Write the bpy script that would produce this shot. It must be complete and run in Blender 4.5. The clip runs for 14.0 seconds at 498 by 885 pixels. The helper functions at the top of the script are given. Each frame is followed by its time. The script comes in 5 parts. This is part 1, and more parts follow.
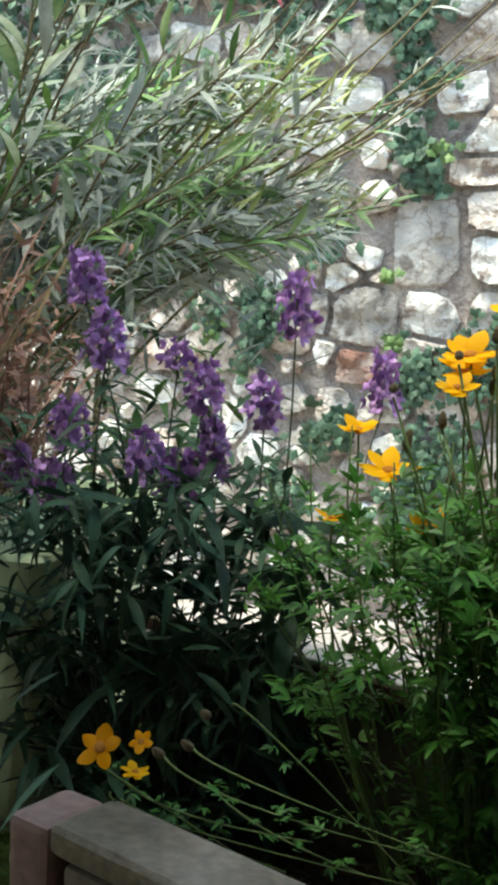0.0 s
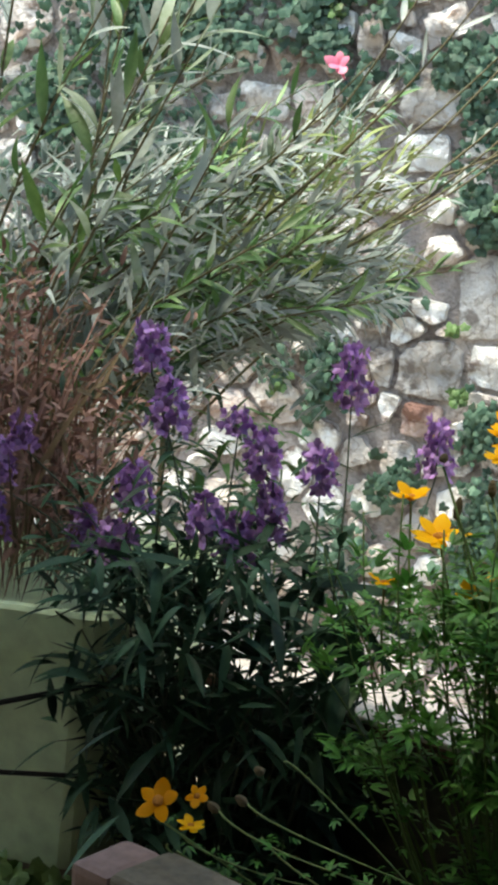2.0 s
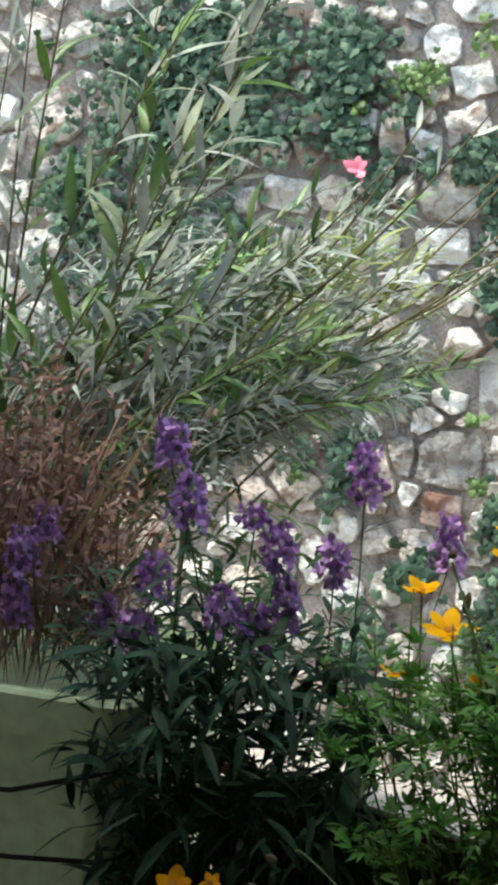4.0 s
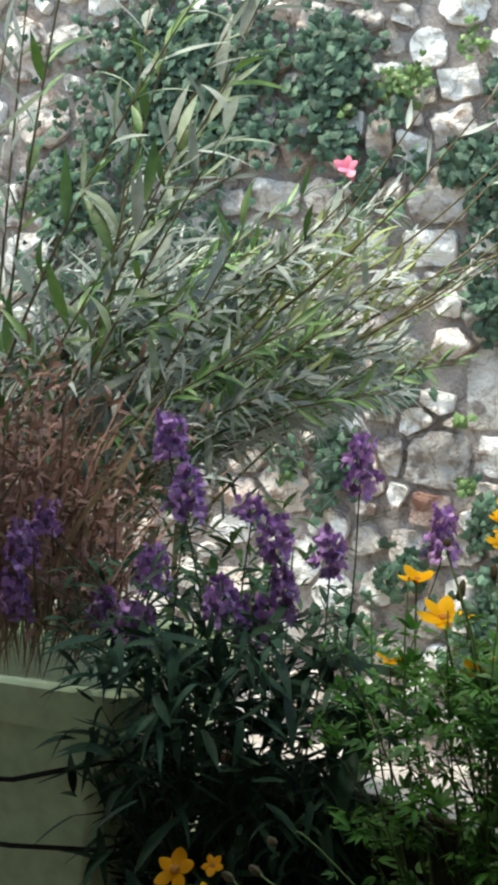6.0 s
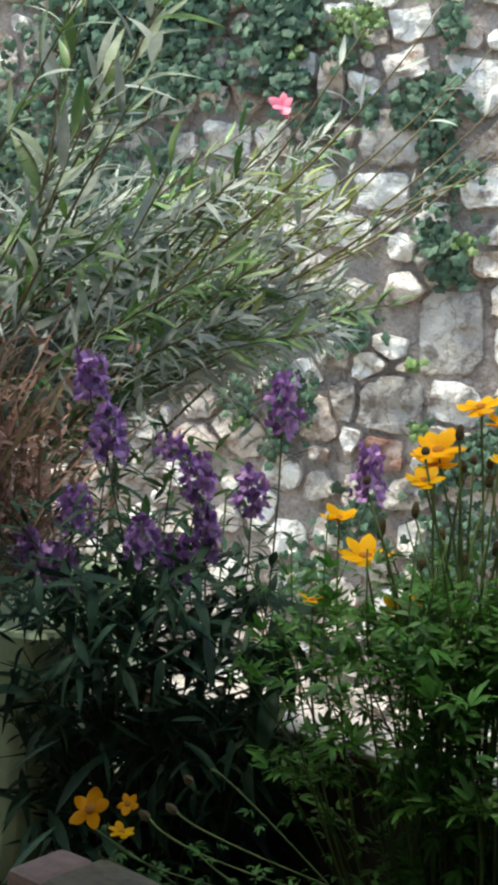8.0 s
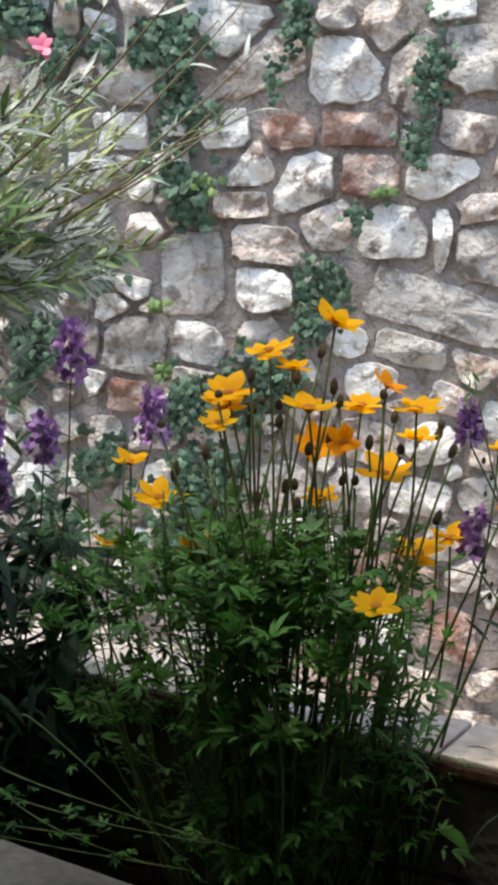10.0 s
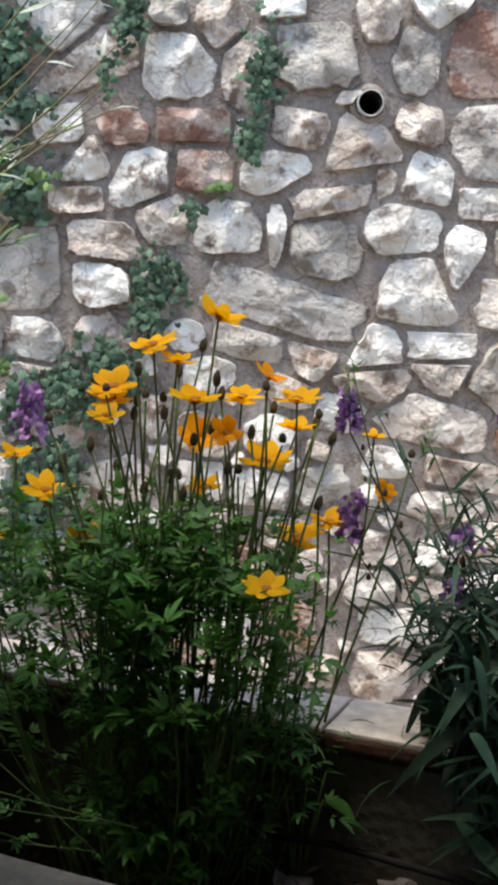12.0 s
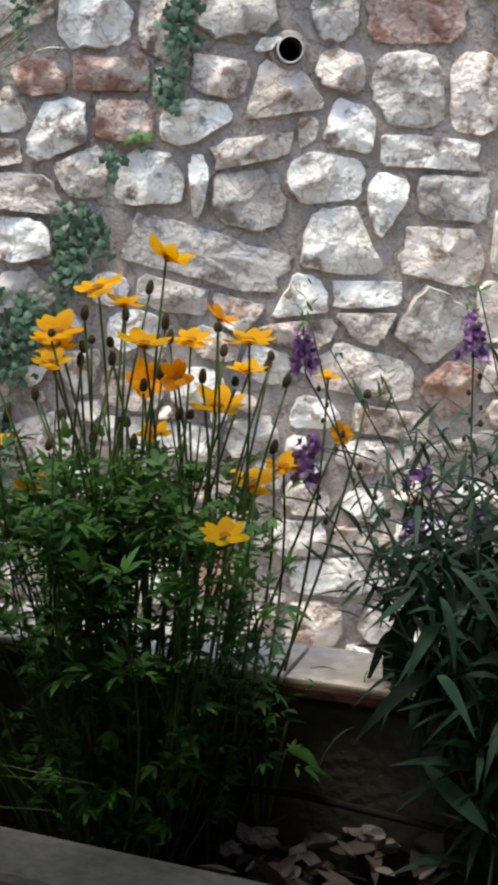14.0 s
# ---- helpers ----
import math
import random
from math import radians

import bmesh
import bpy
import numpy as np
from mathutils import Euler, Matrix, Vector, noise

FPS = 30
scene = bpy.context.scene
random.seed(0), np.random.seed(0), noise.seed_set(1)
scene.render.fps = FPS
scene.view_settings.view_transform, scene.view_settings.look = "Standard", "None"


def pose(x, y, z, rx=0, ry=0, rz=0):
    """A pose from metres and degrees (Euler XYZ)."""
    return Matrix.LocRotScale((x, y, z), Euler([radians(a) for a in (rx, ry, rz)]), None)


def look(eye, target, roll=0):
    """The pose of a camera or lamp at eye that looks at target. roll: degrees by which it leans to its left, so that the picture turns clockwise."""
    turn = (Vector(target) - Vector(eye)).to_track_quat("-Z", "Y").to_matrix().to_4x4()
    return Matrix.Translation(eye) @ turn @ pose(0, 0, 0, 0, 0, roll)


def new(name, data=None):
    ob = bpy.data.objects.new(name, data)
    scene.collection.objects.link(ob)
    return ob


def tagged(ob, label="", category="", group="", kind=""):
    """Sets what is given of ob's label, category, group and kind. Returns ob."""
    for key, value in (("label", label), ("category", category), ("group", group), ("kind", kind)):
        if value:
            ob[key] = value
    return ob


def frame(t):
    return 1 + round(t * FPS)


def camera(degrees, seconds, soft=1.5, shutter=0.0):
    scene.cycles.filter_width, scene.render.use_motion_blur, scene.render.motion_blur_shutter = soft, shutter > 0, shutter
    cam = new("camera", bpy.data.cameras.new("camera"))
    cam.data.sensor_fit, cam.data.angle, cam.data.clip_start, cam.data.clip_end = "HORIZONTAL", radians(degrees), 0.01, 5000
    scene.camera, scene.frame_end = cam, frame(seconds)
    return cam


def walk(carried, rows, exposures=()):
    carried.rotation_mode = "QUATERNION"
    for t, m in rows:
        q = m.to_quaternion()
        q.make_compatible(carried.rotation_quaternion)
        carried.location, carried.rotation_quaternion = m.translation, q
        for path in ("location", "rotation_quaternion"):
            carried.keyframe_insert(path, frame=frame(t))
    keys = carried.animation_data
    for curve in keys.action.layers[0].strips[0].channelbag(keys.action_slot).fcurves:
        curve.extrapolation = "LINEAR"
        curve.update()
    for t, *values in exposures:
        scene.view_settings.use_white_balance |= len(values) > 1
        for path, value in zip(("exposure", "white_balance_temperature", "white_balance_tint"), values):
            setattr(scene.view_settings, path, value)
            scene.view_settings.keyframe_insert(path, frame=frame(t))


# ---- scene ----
cam = camera(20.0, 14.0, soft=3.9)
PATH = [
    (0, (-0.387, -4.905, 1.514), (-0.925, -3.015, 1.149), 2.4),
    (0.5, (-0.383, -4.908, 1.523), (-0.978, -3.034, 1.162), 1.6),
    (1, (-0.374, -4.919, 1.524), (-1.006, -3.054, 1.173), 1.9),
    (1.5, (-0.379, -4.936, 1.53), (-1.012, -3.068, 1.202), 2.1),
    (2, (-0.368, -4.943, 1.536), (-1.003, -3.071, 1.233), 2.5),
    (2.5, (-0.363, -4.94, 1.547), (-1.005, -3.063, 1.289), 2.7),
    (3, (-0.352, -4.975, 1.55), (-1.009, -3.098, 1.336), 2.8),
    (3.5, (-0.352, -4.975, 1.55), (-1.027, -3.101, 1.361), 2.9),
    (6, (-0.352, -5.0, 1.541), (-1.01, -3.119, 1.363), 2.6),
    (6.5, (-0.352, -5.0, 1.541), (-0.99, -3.115, 1.34), 2.5),
    (7, (-0.338, -4.992, 1.538), (-0.964, -3.105, 1.321), 2.4),
    (7.2, (-0.333, -4.978, 1.539), (-0.957, -3.091, 1.313), 2.4),
    (9.3, (-0.321, -4.988, 1.524), (-0.71, -3.048, 1.233), 2.6),
    (9.5, (-0.332, -4.992, 1.531), (-0.66, -3.043, 1.228), 2.6),
    (10, (-0.366, -5.007, 1.538), (-0.593, -3.046, 1.221), 2.6),
    (10.5, (-0.387, -5.033, 1.547), (-0.52, -3.063, 1.227), 2.9),
    (11, (-0.393, -5.046, 1.552), (-0.446, -3.072, 1.234), 2.8),
    (11.5, (-0.406, -5.057, 1.548), (-0.417, -3.082, 1.233), 2.6),
    (12, (-0.41, -5.047, 1.539), (-0.392, -3.072, 1.225), 2.7),
    (12.5, (-0.411, -5.037, 1.533), (-0.364, -3.064, 1.211), 2.1),
    (13, (-0.415, -5.029, 1.527), (-0.319, -3.06, 1.187), 1.7),
    (13.5, (-0.426, -5.021, 1.532), (-0.303, -3.057, 1.172), 1.8),
    (14, (-0.434, -5.016, 1.524), (-0.302, -3.055, 1.152), 1.8),
]
walk(cam, [(t, look(eye, target, roll)) for t, eye, target, roll in PATH], exposures=((0, 2.14, 7600, -6), (1.0, 2.26, 7600, -5), (1.6, 2.12, 7600, -3), (2.2, 1.92, 7600, -3), (7.5, 1.80, 7600, -3), (9.3, 1.68, 7450, 3), (10.5, 1.56, 7400, 5), (14, 1.46, 7350, 3)))

# ---- world, sun, exposure ----
world = bpy.data.worlds.new("overcast_sky")
scene.world = world
world.use_nodes = True
wn = world.node_tree.nodes
sky = wn.new("ShaderNodeTexSky")
sky.sky_type, sky.sun_disc = "NISHITA", False
sky.sun_elevation, sky.sun_rotation = radians(71), radians(241)
wn["Background"].inputs[1].default_value = 0.15
world.node_tree.links.new(sky.outputs[0], wn["Background"].inputs[0])
sun = new("sun", bpy.data.lights.new("sun", "SUN"))
sun.data.energy, sun.data.angle, sun.data.color = 2.3, radians(28), (1.0, 0.95, 0.88)
sun.matrix_world = look((-2.4, -1.35, 8.0), (0, 0, 0))


# ---- materials ----
def material(name, colors, rough=0.7, scale=20.0, fine=120.0, bump=0.3, pick="", spread=0.25, through_light=0.0, metal=0.0, gloss=0.5, depth=0.004, stain=None, patchy=2.3, cover_at=(0.47, 0.60), grain=1.0):
    """Colours mixed by noise at two scales; pick: 'object' or 'island' also varies brightness piece by piece."""
    m = bpy.data.materials.new(name)
    m.use_nodes = True
    nt = m.node_tree
    n, link = nt.nodes, nt.links.new
    bsdf = n["Principled BSDF"]
    co = n.new("ShaderNodeTexCoord")
    big, small = n.new("ShaderNodeTexNoise"), n.new("ShaderNodeTexNoise")
    big.inputs["Scale"].default_value, small.inputs["Scale"].default_value = scale, fine
    big.inputs["Detail"].default_value, small.inputs["Detail"].default_value = 5, 4
    for tex in (big, small):
        link(co.outputs["Object"], tex.inputs["Vector"])
    ramp = n.new("ShaderNodeValToRGB")
    el = ramp.color_ramp.elements
    while len(el) < len(colors):
        el.new(0.5)
    for k, c in enumerate(colors):
        el[k].position = 0.3 + 0.4 * k / max(1, len(colors) - 1)
        el[k].color = (*c, 1)
    link(big.outputs["Fac"], ramp.inputs["Fac"])
    val = n.new("ShaderNodeHueSaturation")
    relief = big.outputs["Fac"]
    if stain:
        patch, cover, mixed = n.new("ShaderNodeTexNoise"), n.new("ShaderNodeValToRGB"), n.new("ShaderNodeMix")
        patch.inputs["Scale"].default_value, patch.inputs["Detail"].default_value, patch.inputs["Roughness"].default_value = scale * patchy, 7, 0.6
        place = n.new("ShaderNodeVectorMath")
        place.operation = "ADD"
        link(co.outputs["Object"], place.inputs[0])
        if pick == "object":
            link(n.new("ShaderNodeObjectInfo").outputs["Random"], place.inputs[1])
            link(place.outputs[0], big.inputs["Vector"])
        link(place.outputs[0], patch.inputs["Vector"])
        cover.color_ramp.elements[0].position, cover.color_ramp.elements[1].position = cover_at
        mixed.data_type = "RGBA"
        link(patch.outputs["Fac"], cover.inputs["Fac"])
        link(cover.outputs["Color"], mixed.inputs["Factor"])
        link(ramp.outputs["Color"], mixed.inputs["A"])
        mixed.inputs["B"].default_value = (*stain, 1)
        seam, line, dark = n.new("ShaderNodeTexNoise"), n.new("ShaderNodeValToRGB"), n.new("ShaderNodeMix")
        seam.inputs["Scale"].default_value, seam.inputs["Detail"].default_value, seam.inputs["Distortion"].default_value = scale * 1.3, 7, 0.3
        link(place.outputs[0], seam.inputs["Vector"])
        le = line.color_ramp.elements
        le[0].position, le[0].color = 0.44, (1, 1, 1, 1)
        le[1].position, le[1].color = 0.50, (1, 1, 1, 1)
        le.new(0.475).color = (0.62, 0.58, 0.56, 1)
        link(seam.outputs["Fac"], line.inputs["Fac"])
        dark.data_type, dark.blend_type = "RGBA", "MULTIPLY"
        dark.inputs["Factor"].default_value = 1.0
        link(mixed.outputs["Result"], dark.inputs["A"])
        link(line.outputs["Color"], dark.inputs["B"])
        link(dark.outputs["Result"], val.inputs["Color"])
        relief = patch.outputs["Fac"]
    else:
        link(ramp.outputs["Color"], val.inputs["Color"])
    rng = n.new("ShaderNodeMapRange")
    rng.inputs["To Min"].default_value, rng.inputs["To Max"].default_value = 1 - spread, 1 + spread
    if pick == "object":
        src = n.new("ShaderNodeObjectInfo").outputs["Random"]
    elif pick == "island":
        src = n.new("ShaderNodeNewGeometry").outputs["Random Per Island"]
    else:
        src = small.outputs["Fac"]
    link(src, rng.inputs["Value"])
    mul = n.new("ShaderNodeMath")
    mul.operation = "MULTIPLY"
    speck = n.new("ShaderNodeMapRange")
    speck.inputs["To Min"].default_value, speck.inputs["To Max"].default_value = 1 - 0.25 * grain, 1 + 0.25 * grain
    link(small.outputs["Fac"], speck.inputs["Value"])
    link(rng.outputs["Result"], mul.inputs[0])
    link(speck.outputs["Result"], mul.inputs[1])
    link(mul.outputs[0], val.inputs["Value"])
    link(val.outputs["Color"], bsdf.inputs["Base Color"])
    bsdf.inputs["Roughness"].default_value = rough
    bsdf.inputs["Metallic"].default_value = metal
    bsdf.inputs["Specular IOR Level"].default_value = gloss
    if bump:
        mix = n.new("ShaderNodeMath")
        mix.operation = "MULTIPLY_ADD"
        mix.inputs[1].default_value = grain
        link(small.outputs["Fac"], mix.inputs[0])
        link(relief, mix.inputs[2])
        bp = n.new("ShaderNodeBump")
        bp.inputs["Strength"].default_value, bp.inputs["Distance"].default_value = bump, depth
        link(mix.outputs[0], bp.inputs["Height"])
        link(bp.outputs["Normal"], bsdf.inputs["Normal"])
    if through_light:
        tr = n.new("ShaderNodeBsdfTranslucent")
        link(val.outputs["Color"], tr.inputs["Color"])
        ms = n.new("ShaderNodeMixShader")
        ms.inputs[0].default_value = through_light
        link(bsdf.outputs[0], ms.inputs[1])
        link(tr.outputs[0], ms.inputs[2])
        link(ms.outputs[0], n["Material Output"].inputs["Surface"])
    return m


STONE = {
    "w": material("pale_limestone", [(0.66, 0.61, 0.585), (0.79, 0.765, 0.75), (0.90, 0.89, 0.89)], 0.88, 7, 45, 1.0, "object", 0.08, depth=0.045, grain=0.3, stain=(0.30, 0.24, 0.22), patchy=1.5, cover_at=(0.56, 0.64)),
    "g": material("grey_limestone", [(0.40, 0.365, 0.345), (0.54, 0.50, 0.48), (0.70, 0.665, 0.645)], 0.9, 7, 45, 1.0, "object", 0.12, depth=0.045, grain=0.3, stain=(0.25, 0.215, 0.20), patchy=1.5, cover_at=(0.52, 0.62)),
    "t": material("tan_limestone", [(0.50, 0.41, 0.37), (0.69, 0.61, 0.57), (0.84, 0.785, 0.76)], 0.9, 8, 50, 1.0, "object", 0.12, depth=0.045, grain=0.3, stain=(0.29, 0.21, 0.175), patchy=1.6, cover_at=(0.53, 0.62)),
    "r": material("rust_stained_stone", [(0.62, 0.53, 0.50), (0.49, 0.37, 0.335), (0.36, 0.225, 0.19)], 0.9, 7, 50, 1.0, "object", 0.10, depth=0.045, grain=0.3, stain=(0.28, 0.150, 0.120), patchy=1.2, cover_at=(0.46, 0.56)),
}
MORTAR = material("grey_mortar", [(0.275, 0.235, 0.225), (0.355, 0.305, 0.29), (0.43, 0.375, 0.36)], 0.95, 5, 90, 0.9, depth=0.012, stain=(0.29, 0.245, 0.225))
# Concrete of the back, side and end walls, darker than the front wall's.
DARK_CONCRETE = material("dark_olive_concrete", [(0.045, 0.042, 0.034), (0.092, 0.085, 0.069), (0.135, 0.124, 0.102)], 0.8, 9, 110, 0.6)
PLASTIC_PIPE = material("grey_plastic_pipe", [(0.42, 0.43, 0.44), (0.5, 0.51, 0.52)], 0.5, 12, 80, 0.1)
# Near black: the shade inside the pipe, given as colour.
PIPE_SHADE = material("shaded_pipe_inside", [(0.006, 0.006, 0.006), (0.014, 0.012, 0.011)], 0.9)
IVY = material("ivy_leaf", [(0.032, 0.075, 0.048), (0.08, 0.145, 0.095)], 0.65, 30, 200, 0.2, "island", 0.5, 0.15)
IVY_YOUNG = material("young_ivy_leaf", [(0.09, 0.17, 0.05), (0.15, 0.24, 0.08)], 0.5, 30, 200, 0.2, "island", 0.4, 0.25)
SILVER_LEAF = material("silver_green_leaf", [(0.24, 0.295, 0.270), (0.46, 0.505, 0.515)], 0.6, 30, 200, 0.15, "island", 0.38, 0.34, gloss=0.22)
SILVER_LEAF_ONE = material("silver_green_leaf_single", [(0.15, 0.22, 0.12), (0.36, 0.42, 0.37)], 0.55, 3, 200, 0.15, "object", 0.5, 0.3, gloss=0.25)
PALE_LEAF_ONE = material("pale_blue_green_leaf", [(0.33, 0.40, 0.38), (0.46, 0.53, 0.52)], 0.55, 6, 90, 0.15, "object", 0.2, 0.2, gloss=0.3)
GREEN_LEAF_ONE = material("mid_green_leaf", [(0.065, 0.14, 0.035), (0.12, 0.21, 0.06)], 0.5, 6, 90, 0.15, "object", 0.3, 0.25, gloss=0.3)
OLIVE_LEAF = material("olive_green_leaf", [(0.14, 0.19, 0.06), (0.26, 0.30, 0.12)], 0.45, 30, 200, 0.15, "island", 0.4, 0.2)
FRESH_LEAF = material("fresh_green_leaf", [(0.06, 0.16, 0.04), (0.15, 0.26, 0.10)], 0.45, 30, 200, 0.15, "island", 0.45, 0.2)
OLIVE_TWIG = material("olive_brown_twig", [(0.10, 0.10, 0.05), (0.17, 0.13, 0.08)], 0.8, 60, 200, 0.2)
DARK_LEAF = material("dark_green_leaf", [(0.014, 0.040, 0.024), (0.042, 0.090, 0.052)], 0.55, 30, 200, 0.15, "island", 0.55, 0.12, gloss=0.15)
DARK_LEAF_ONE = material("dark_green_leaf_single", [(0.022, 0.056, 0.034), (0.052, 0.112, 0.062)], 0.52, 30, 200, 0.15, "object", 0.5, 0.12, gloss=0.3)
DARK_STEM = material("dark_green_stem", [(0.03, 0.05, 0.03), (0.06, 0.08, 0.04)], 0.6)
LACY_LEAF = material("bright_green_leaf", [(0.040, 0.150, 0.020), (0.115, 0.285, 0.060)], 0.5, 30, 200, 0.15, "island", 0.45, 0.36)
GREEN_STEM = material("green_stem", [(0.10, 0.16, 0.04), (0.18, 0.24, 0.08)], 0.55)
DAISY_STEM = material("dull_green_stalk", [(0.055, 0.10, 0.022), (0.12, 0.185, 0.050)], 0.6, through_light=0.15)
YELLOW_PETAL = material("golden_petal", [(0.93, 0.41, 0.004), (0.97, 0.62, 0.010)], 0.6, 40, 200, 0.1, "object", 0.12, 0.45, gloss=0.2)
ORANGE_PETAL = material("deep_orange_petal", [(0.90, 0.30, 0.004), (0.96, 0.46, 0.008)], 0.6, 40, 200, 0.1, "object", 0.15, 0.45, gloss=0.2)
ORANGE_DISC = material("orange_disc", [(0.50, 0.15, 0.01), (0.72, 0.29, 0.015)], 0.8, 200, 500, 0.6)
SEED = material("brown_seed_head", [(0.07, 0.055, 0.024), (0.14, 0.10, 0.045)], 0.8, 150, 400, 0.5)
PURPLE = material("purple_petal", [(0.24, 0.09, 0.36), (0.54, 0.32, 0.66)], 0.5, 60, 300, 0.1, "island", 0.6, 0.3)
PINK = material("pink_petal", [(0.75, 0.13, 0.30), (0.88, 0.35, 0.50)], 0.5, 60, 300, 0.1, "object", 0.1, 0.3)
DRY = material("dry_russet_grass", [(0.19, 0.105, 0.088), (0.35, 0.205, 0.17)], 0.8, 30, 150, 0.1, "island", 0.4, 0.15)
STRAW = material("dry_straw_grass", [(0.12, 0.085, 0.05), (0.19, 0.145, 0.085)], 0.8, 30, 150, 0.1, "island", 0.4, 0.15)
SAGE = material("sage_green_plastic", [(0.55, 0.69, 0.46), (0.62, 0.75, 0.52)], 0.4, 5, 60, 0.06, spread=0.05)
BLACK_TUBE = material("black_rubber_tube", [(0.015, 0.015, 0.015), (0.03, 0.03, 0.03)], 0.85, gloss=0.2)
CONCRETE = material("weathered_concrete", [(0.09, 0.07, 0.048), (0.17, 0.14, 0.10), (0.26, 0.22, 0.165)], 0.9, 9, 110, 0.6)
RIM = material("worn_brown_rim", [(0.10, 0.085, 0.055), (0.19, 0.155, 0.11), (0.28, 0.23, 0.175)], 0.9, 11, 120, 0.7)
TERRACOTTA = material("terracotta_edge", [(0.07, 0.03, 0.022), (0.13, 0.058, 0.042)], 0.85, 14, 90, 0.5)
TERRACOTTA_PALE = material("dusty_pink_brick", [(0.22, 0.14, 0.12), (0.30, 0.20, 0.17)], 0.9, 14, 90, 0.4)
# Pink coping top, paled so that its colour carries the sunlight on it.
SUNLIT_TILE = material("sunlit_pink_coping_top", [(0.66, 0.57, 0.53), (0.82, 0.75, 0.71)], 0.45, 14, 90, 0.4)
SOIL = material("dark_soil", [(0.02, 0.014, 0.01), (0.06, 0.04, 0.03)], 0.95, 40, 160, 1.0, depth=0.01)
# Kept pale so the unseen balcony walls bounce light onto pot and rim.
PLASTER = material("cream_plaster", [(0.48, 0.44, 0.37), (0.56, 0.51, 0.44)], 0.9, 3, 60, 0.3)
DRY_LEAF = material("dry_brown_leaf", [(0.055, 0.042, 0.038), (0.13, 0.10, 0.088)], 0.8, 40, 150, 0.3, "object", 0.4)
PALE_LITTER = material("pale_crumpled_litter", [(0.13, 0.11, 0.125), (0.40, 0.35, 0.34)], 0.55, 30, 150, 0.3)
GROUND = material("dusty_ground", [(0.16, 0.13, 0.10), (0.26, 0.22, 0.18)], 0.95, 2, 60, 0.6)


# ---- building helpers ----
def mesh_from(name, verts, faces, mat, smooth=False):
    me = bpy.data.meshes.new(name)
    me.from_pydata([tuple(v) for v in verts], [], [tuple(f) for f in faces])
    me.materials.append(mat)
    if smooth:
        me.polygons.foreach_set("use_smooth", [True] * len(me.polygons))
    me.update()
    return me


def part(name, me, parent, label="", m=None):
    """Links a mesh (or bmesh result) as one object under a thing or a part; m is its pose within the parent."""
    ob = new(name, me)
    ob.parent = parent
    if m is not None:
        ob.matrix_basis = m
    return tagged(ob, label)


def thing(name, label, category, at=(0, 0, 0), group="", kind=""):
    ob = new(name)
    ob.empty_display_size = 0.05
    ob.location = at
    return tagged(ob, label, category, group, kind)


def box_mesh(name, size, mat, bevel=0.006, center=(0, 0, 0), segments=2):
    bm = bmesh.new()
    bmesh.ops.create_cube(bm, size=1.0)
    bmesh.ops.scale(bm, vec=size, verts=bm.verts)
    bmesh.ops.bevel(bm, geom=list(bm.edges), offset=bevel, segments=segments, affect="EDGES", profile=0.6)
    bmesh.ops.translate(bm, vec=center, verts=bm.verts)
    me = bpy.data.meshes.new(name)
    bm.to_mesh(me)
    bm.free()
    me.materials.append(mat)
    return me


def frame_of(d, up=(0, 0, 1)):
    """A turn whose y axis runs along d and whose z axis is as near to up as it can be."""
    y = Vector(d).normalized()
    x = y.cross(Vector(up))
    if x.length < 1e-4:
        x = y.cross(Vector((1, 0, 0)))
    x.normalize()
    z = x.cross(y)
    return Matrix((x, y, z)).transposed()


class Soup:
    """Many small pieces joined in one mesh."""

    def __init__(self):
        self.v, self.f, self.n = [], [], 0

    def add(self, template, m):
        v, f = template
        a = np.array(m.to_3x3()) if len(m) == 4 else np.array(m)
        t = np.array(m.translation) if len(m) == 4 else np.zeros(3)
        self.v.append(v @ a.T + t)
        self.f += [tuple(i + self.n for i in q) for q in f]
        self.n += len(v)

    def mesh(self, name, mat, smooth=True):
        v = np.concatenate(self.v) if self.v else np.zeros((0, 3))
        return mesh_from(name, v.tolist(), self.f, mat, smooth)


def leaf(width, droop=0.2, fold=0.25, segs=6, sharp=1.0, twist=0.0):
    """A lance-shaped leaf of length 1 along y, folded along its midrib."""
    v, f = [], []
    for k in range(segs + 1):
        u = k / segs
        w = width * 0.5 * max(0.02, math.sin(math.pi * min(1, u ** 0.85)) ** sharp)
        z = -droop * u * u
        tw = twist * u
        for s in (-1, 0, 1):
            zz = z + (abs(s) * w * fold)
            v.append((s * w * math.cos(tw), u * (1 - 0.12 * droop * u), zz + s * w * math.sin(tw)))
    for k in range(segs):
        for s in (0, 1):
            a = k * 3 + s
            f.append((a, a + 1, a + 4, a + 3))
    return np.array(v), f


def petal(width, cup=0.1, segs=4):
    v, f = [], []
    for k in range(segs + 1):
        u = k / segs
        w = width * 0.5 * (0.30 + 0.70 * math.sin(math.pi * min(0.95, 0.14 + 0.80 * u)))
        for s in (-1, 0, 1):
            v.append((s * w, u * (1 - 0.10 * abs(s) * u), cup * math.sin(u * 2.2) - 0.22 * abs(s) * w))
    for k in range(segs):
        for s in (0, 1):
            a = k * 3 + s
            f.append((a, a + 1, a + 4, a + 3))
    return np.array(v), f


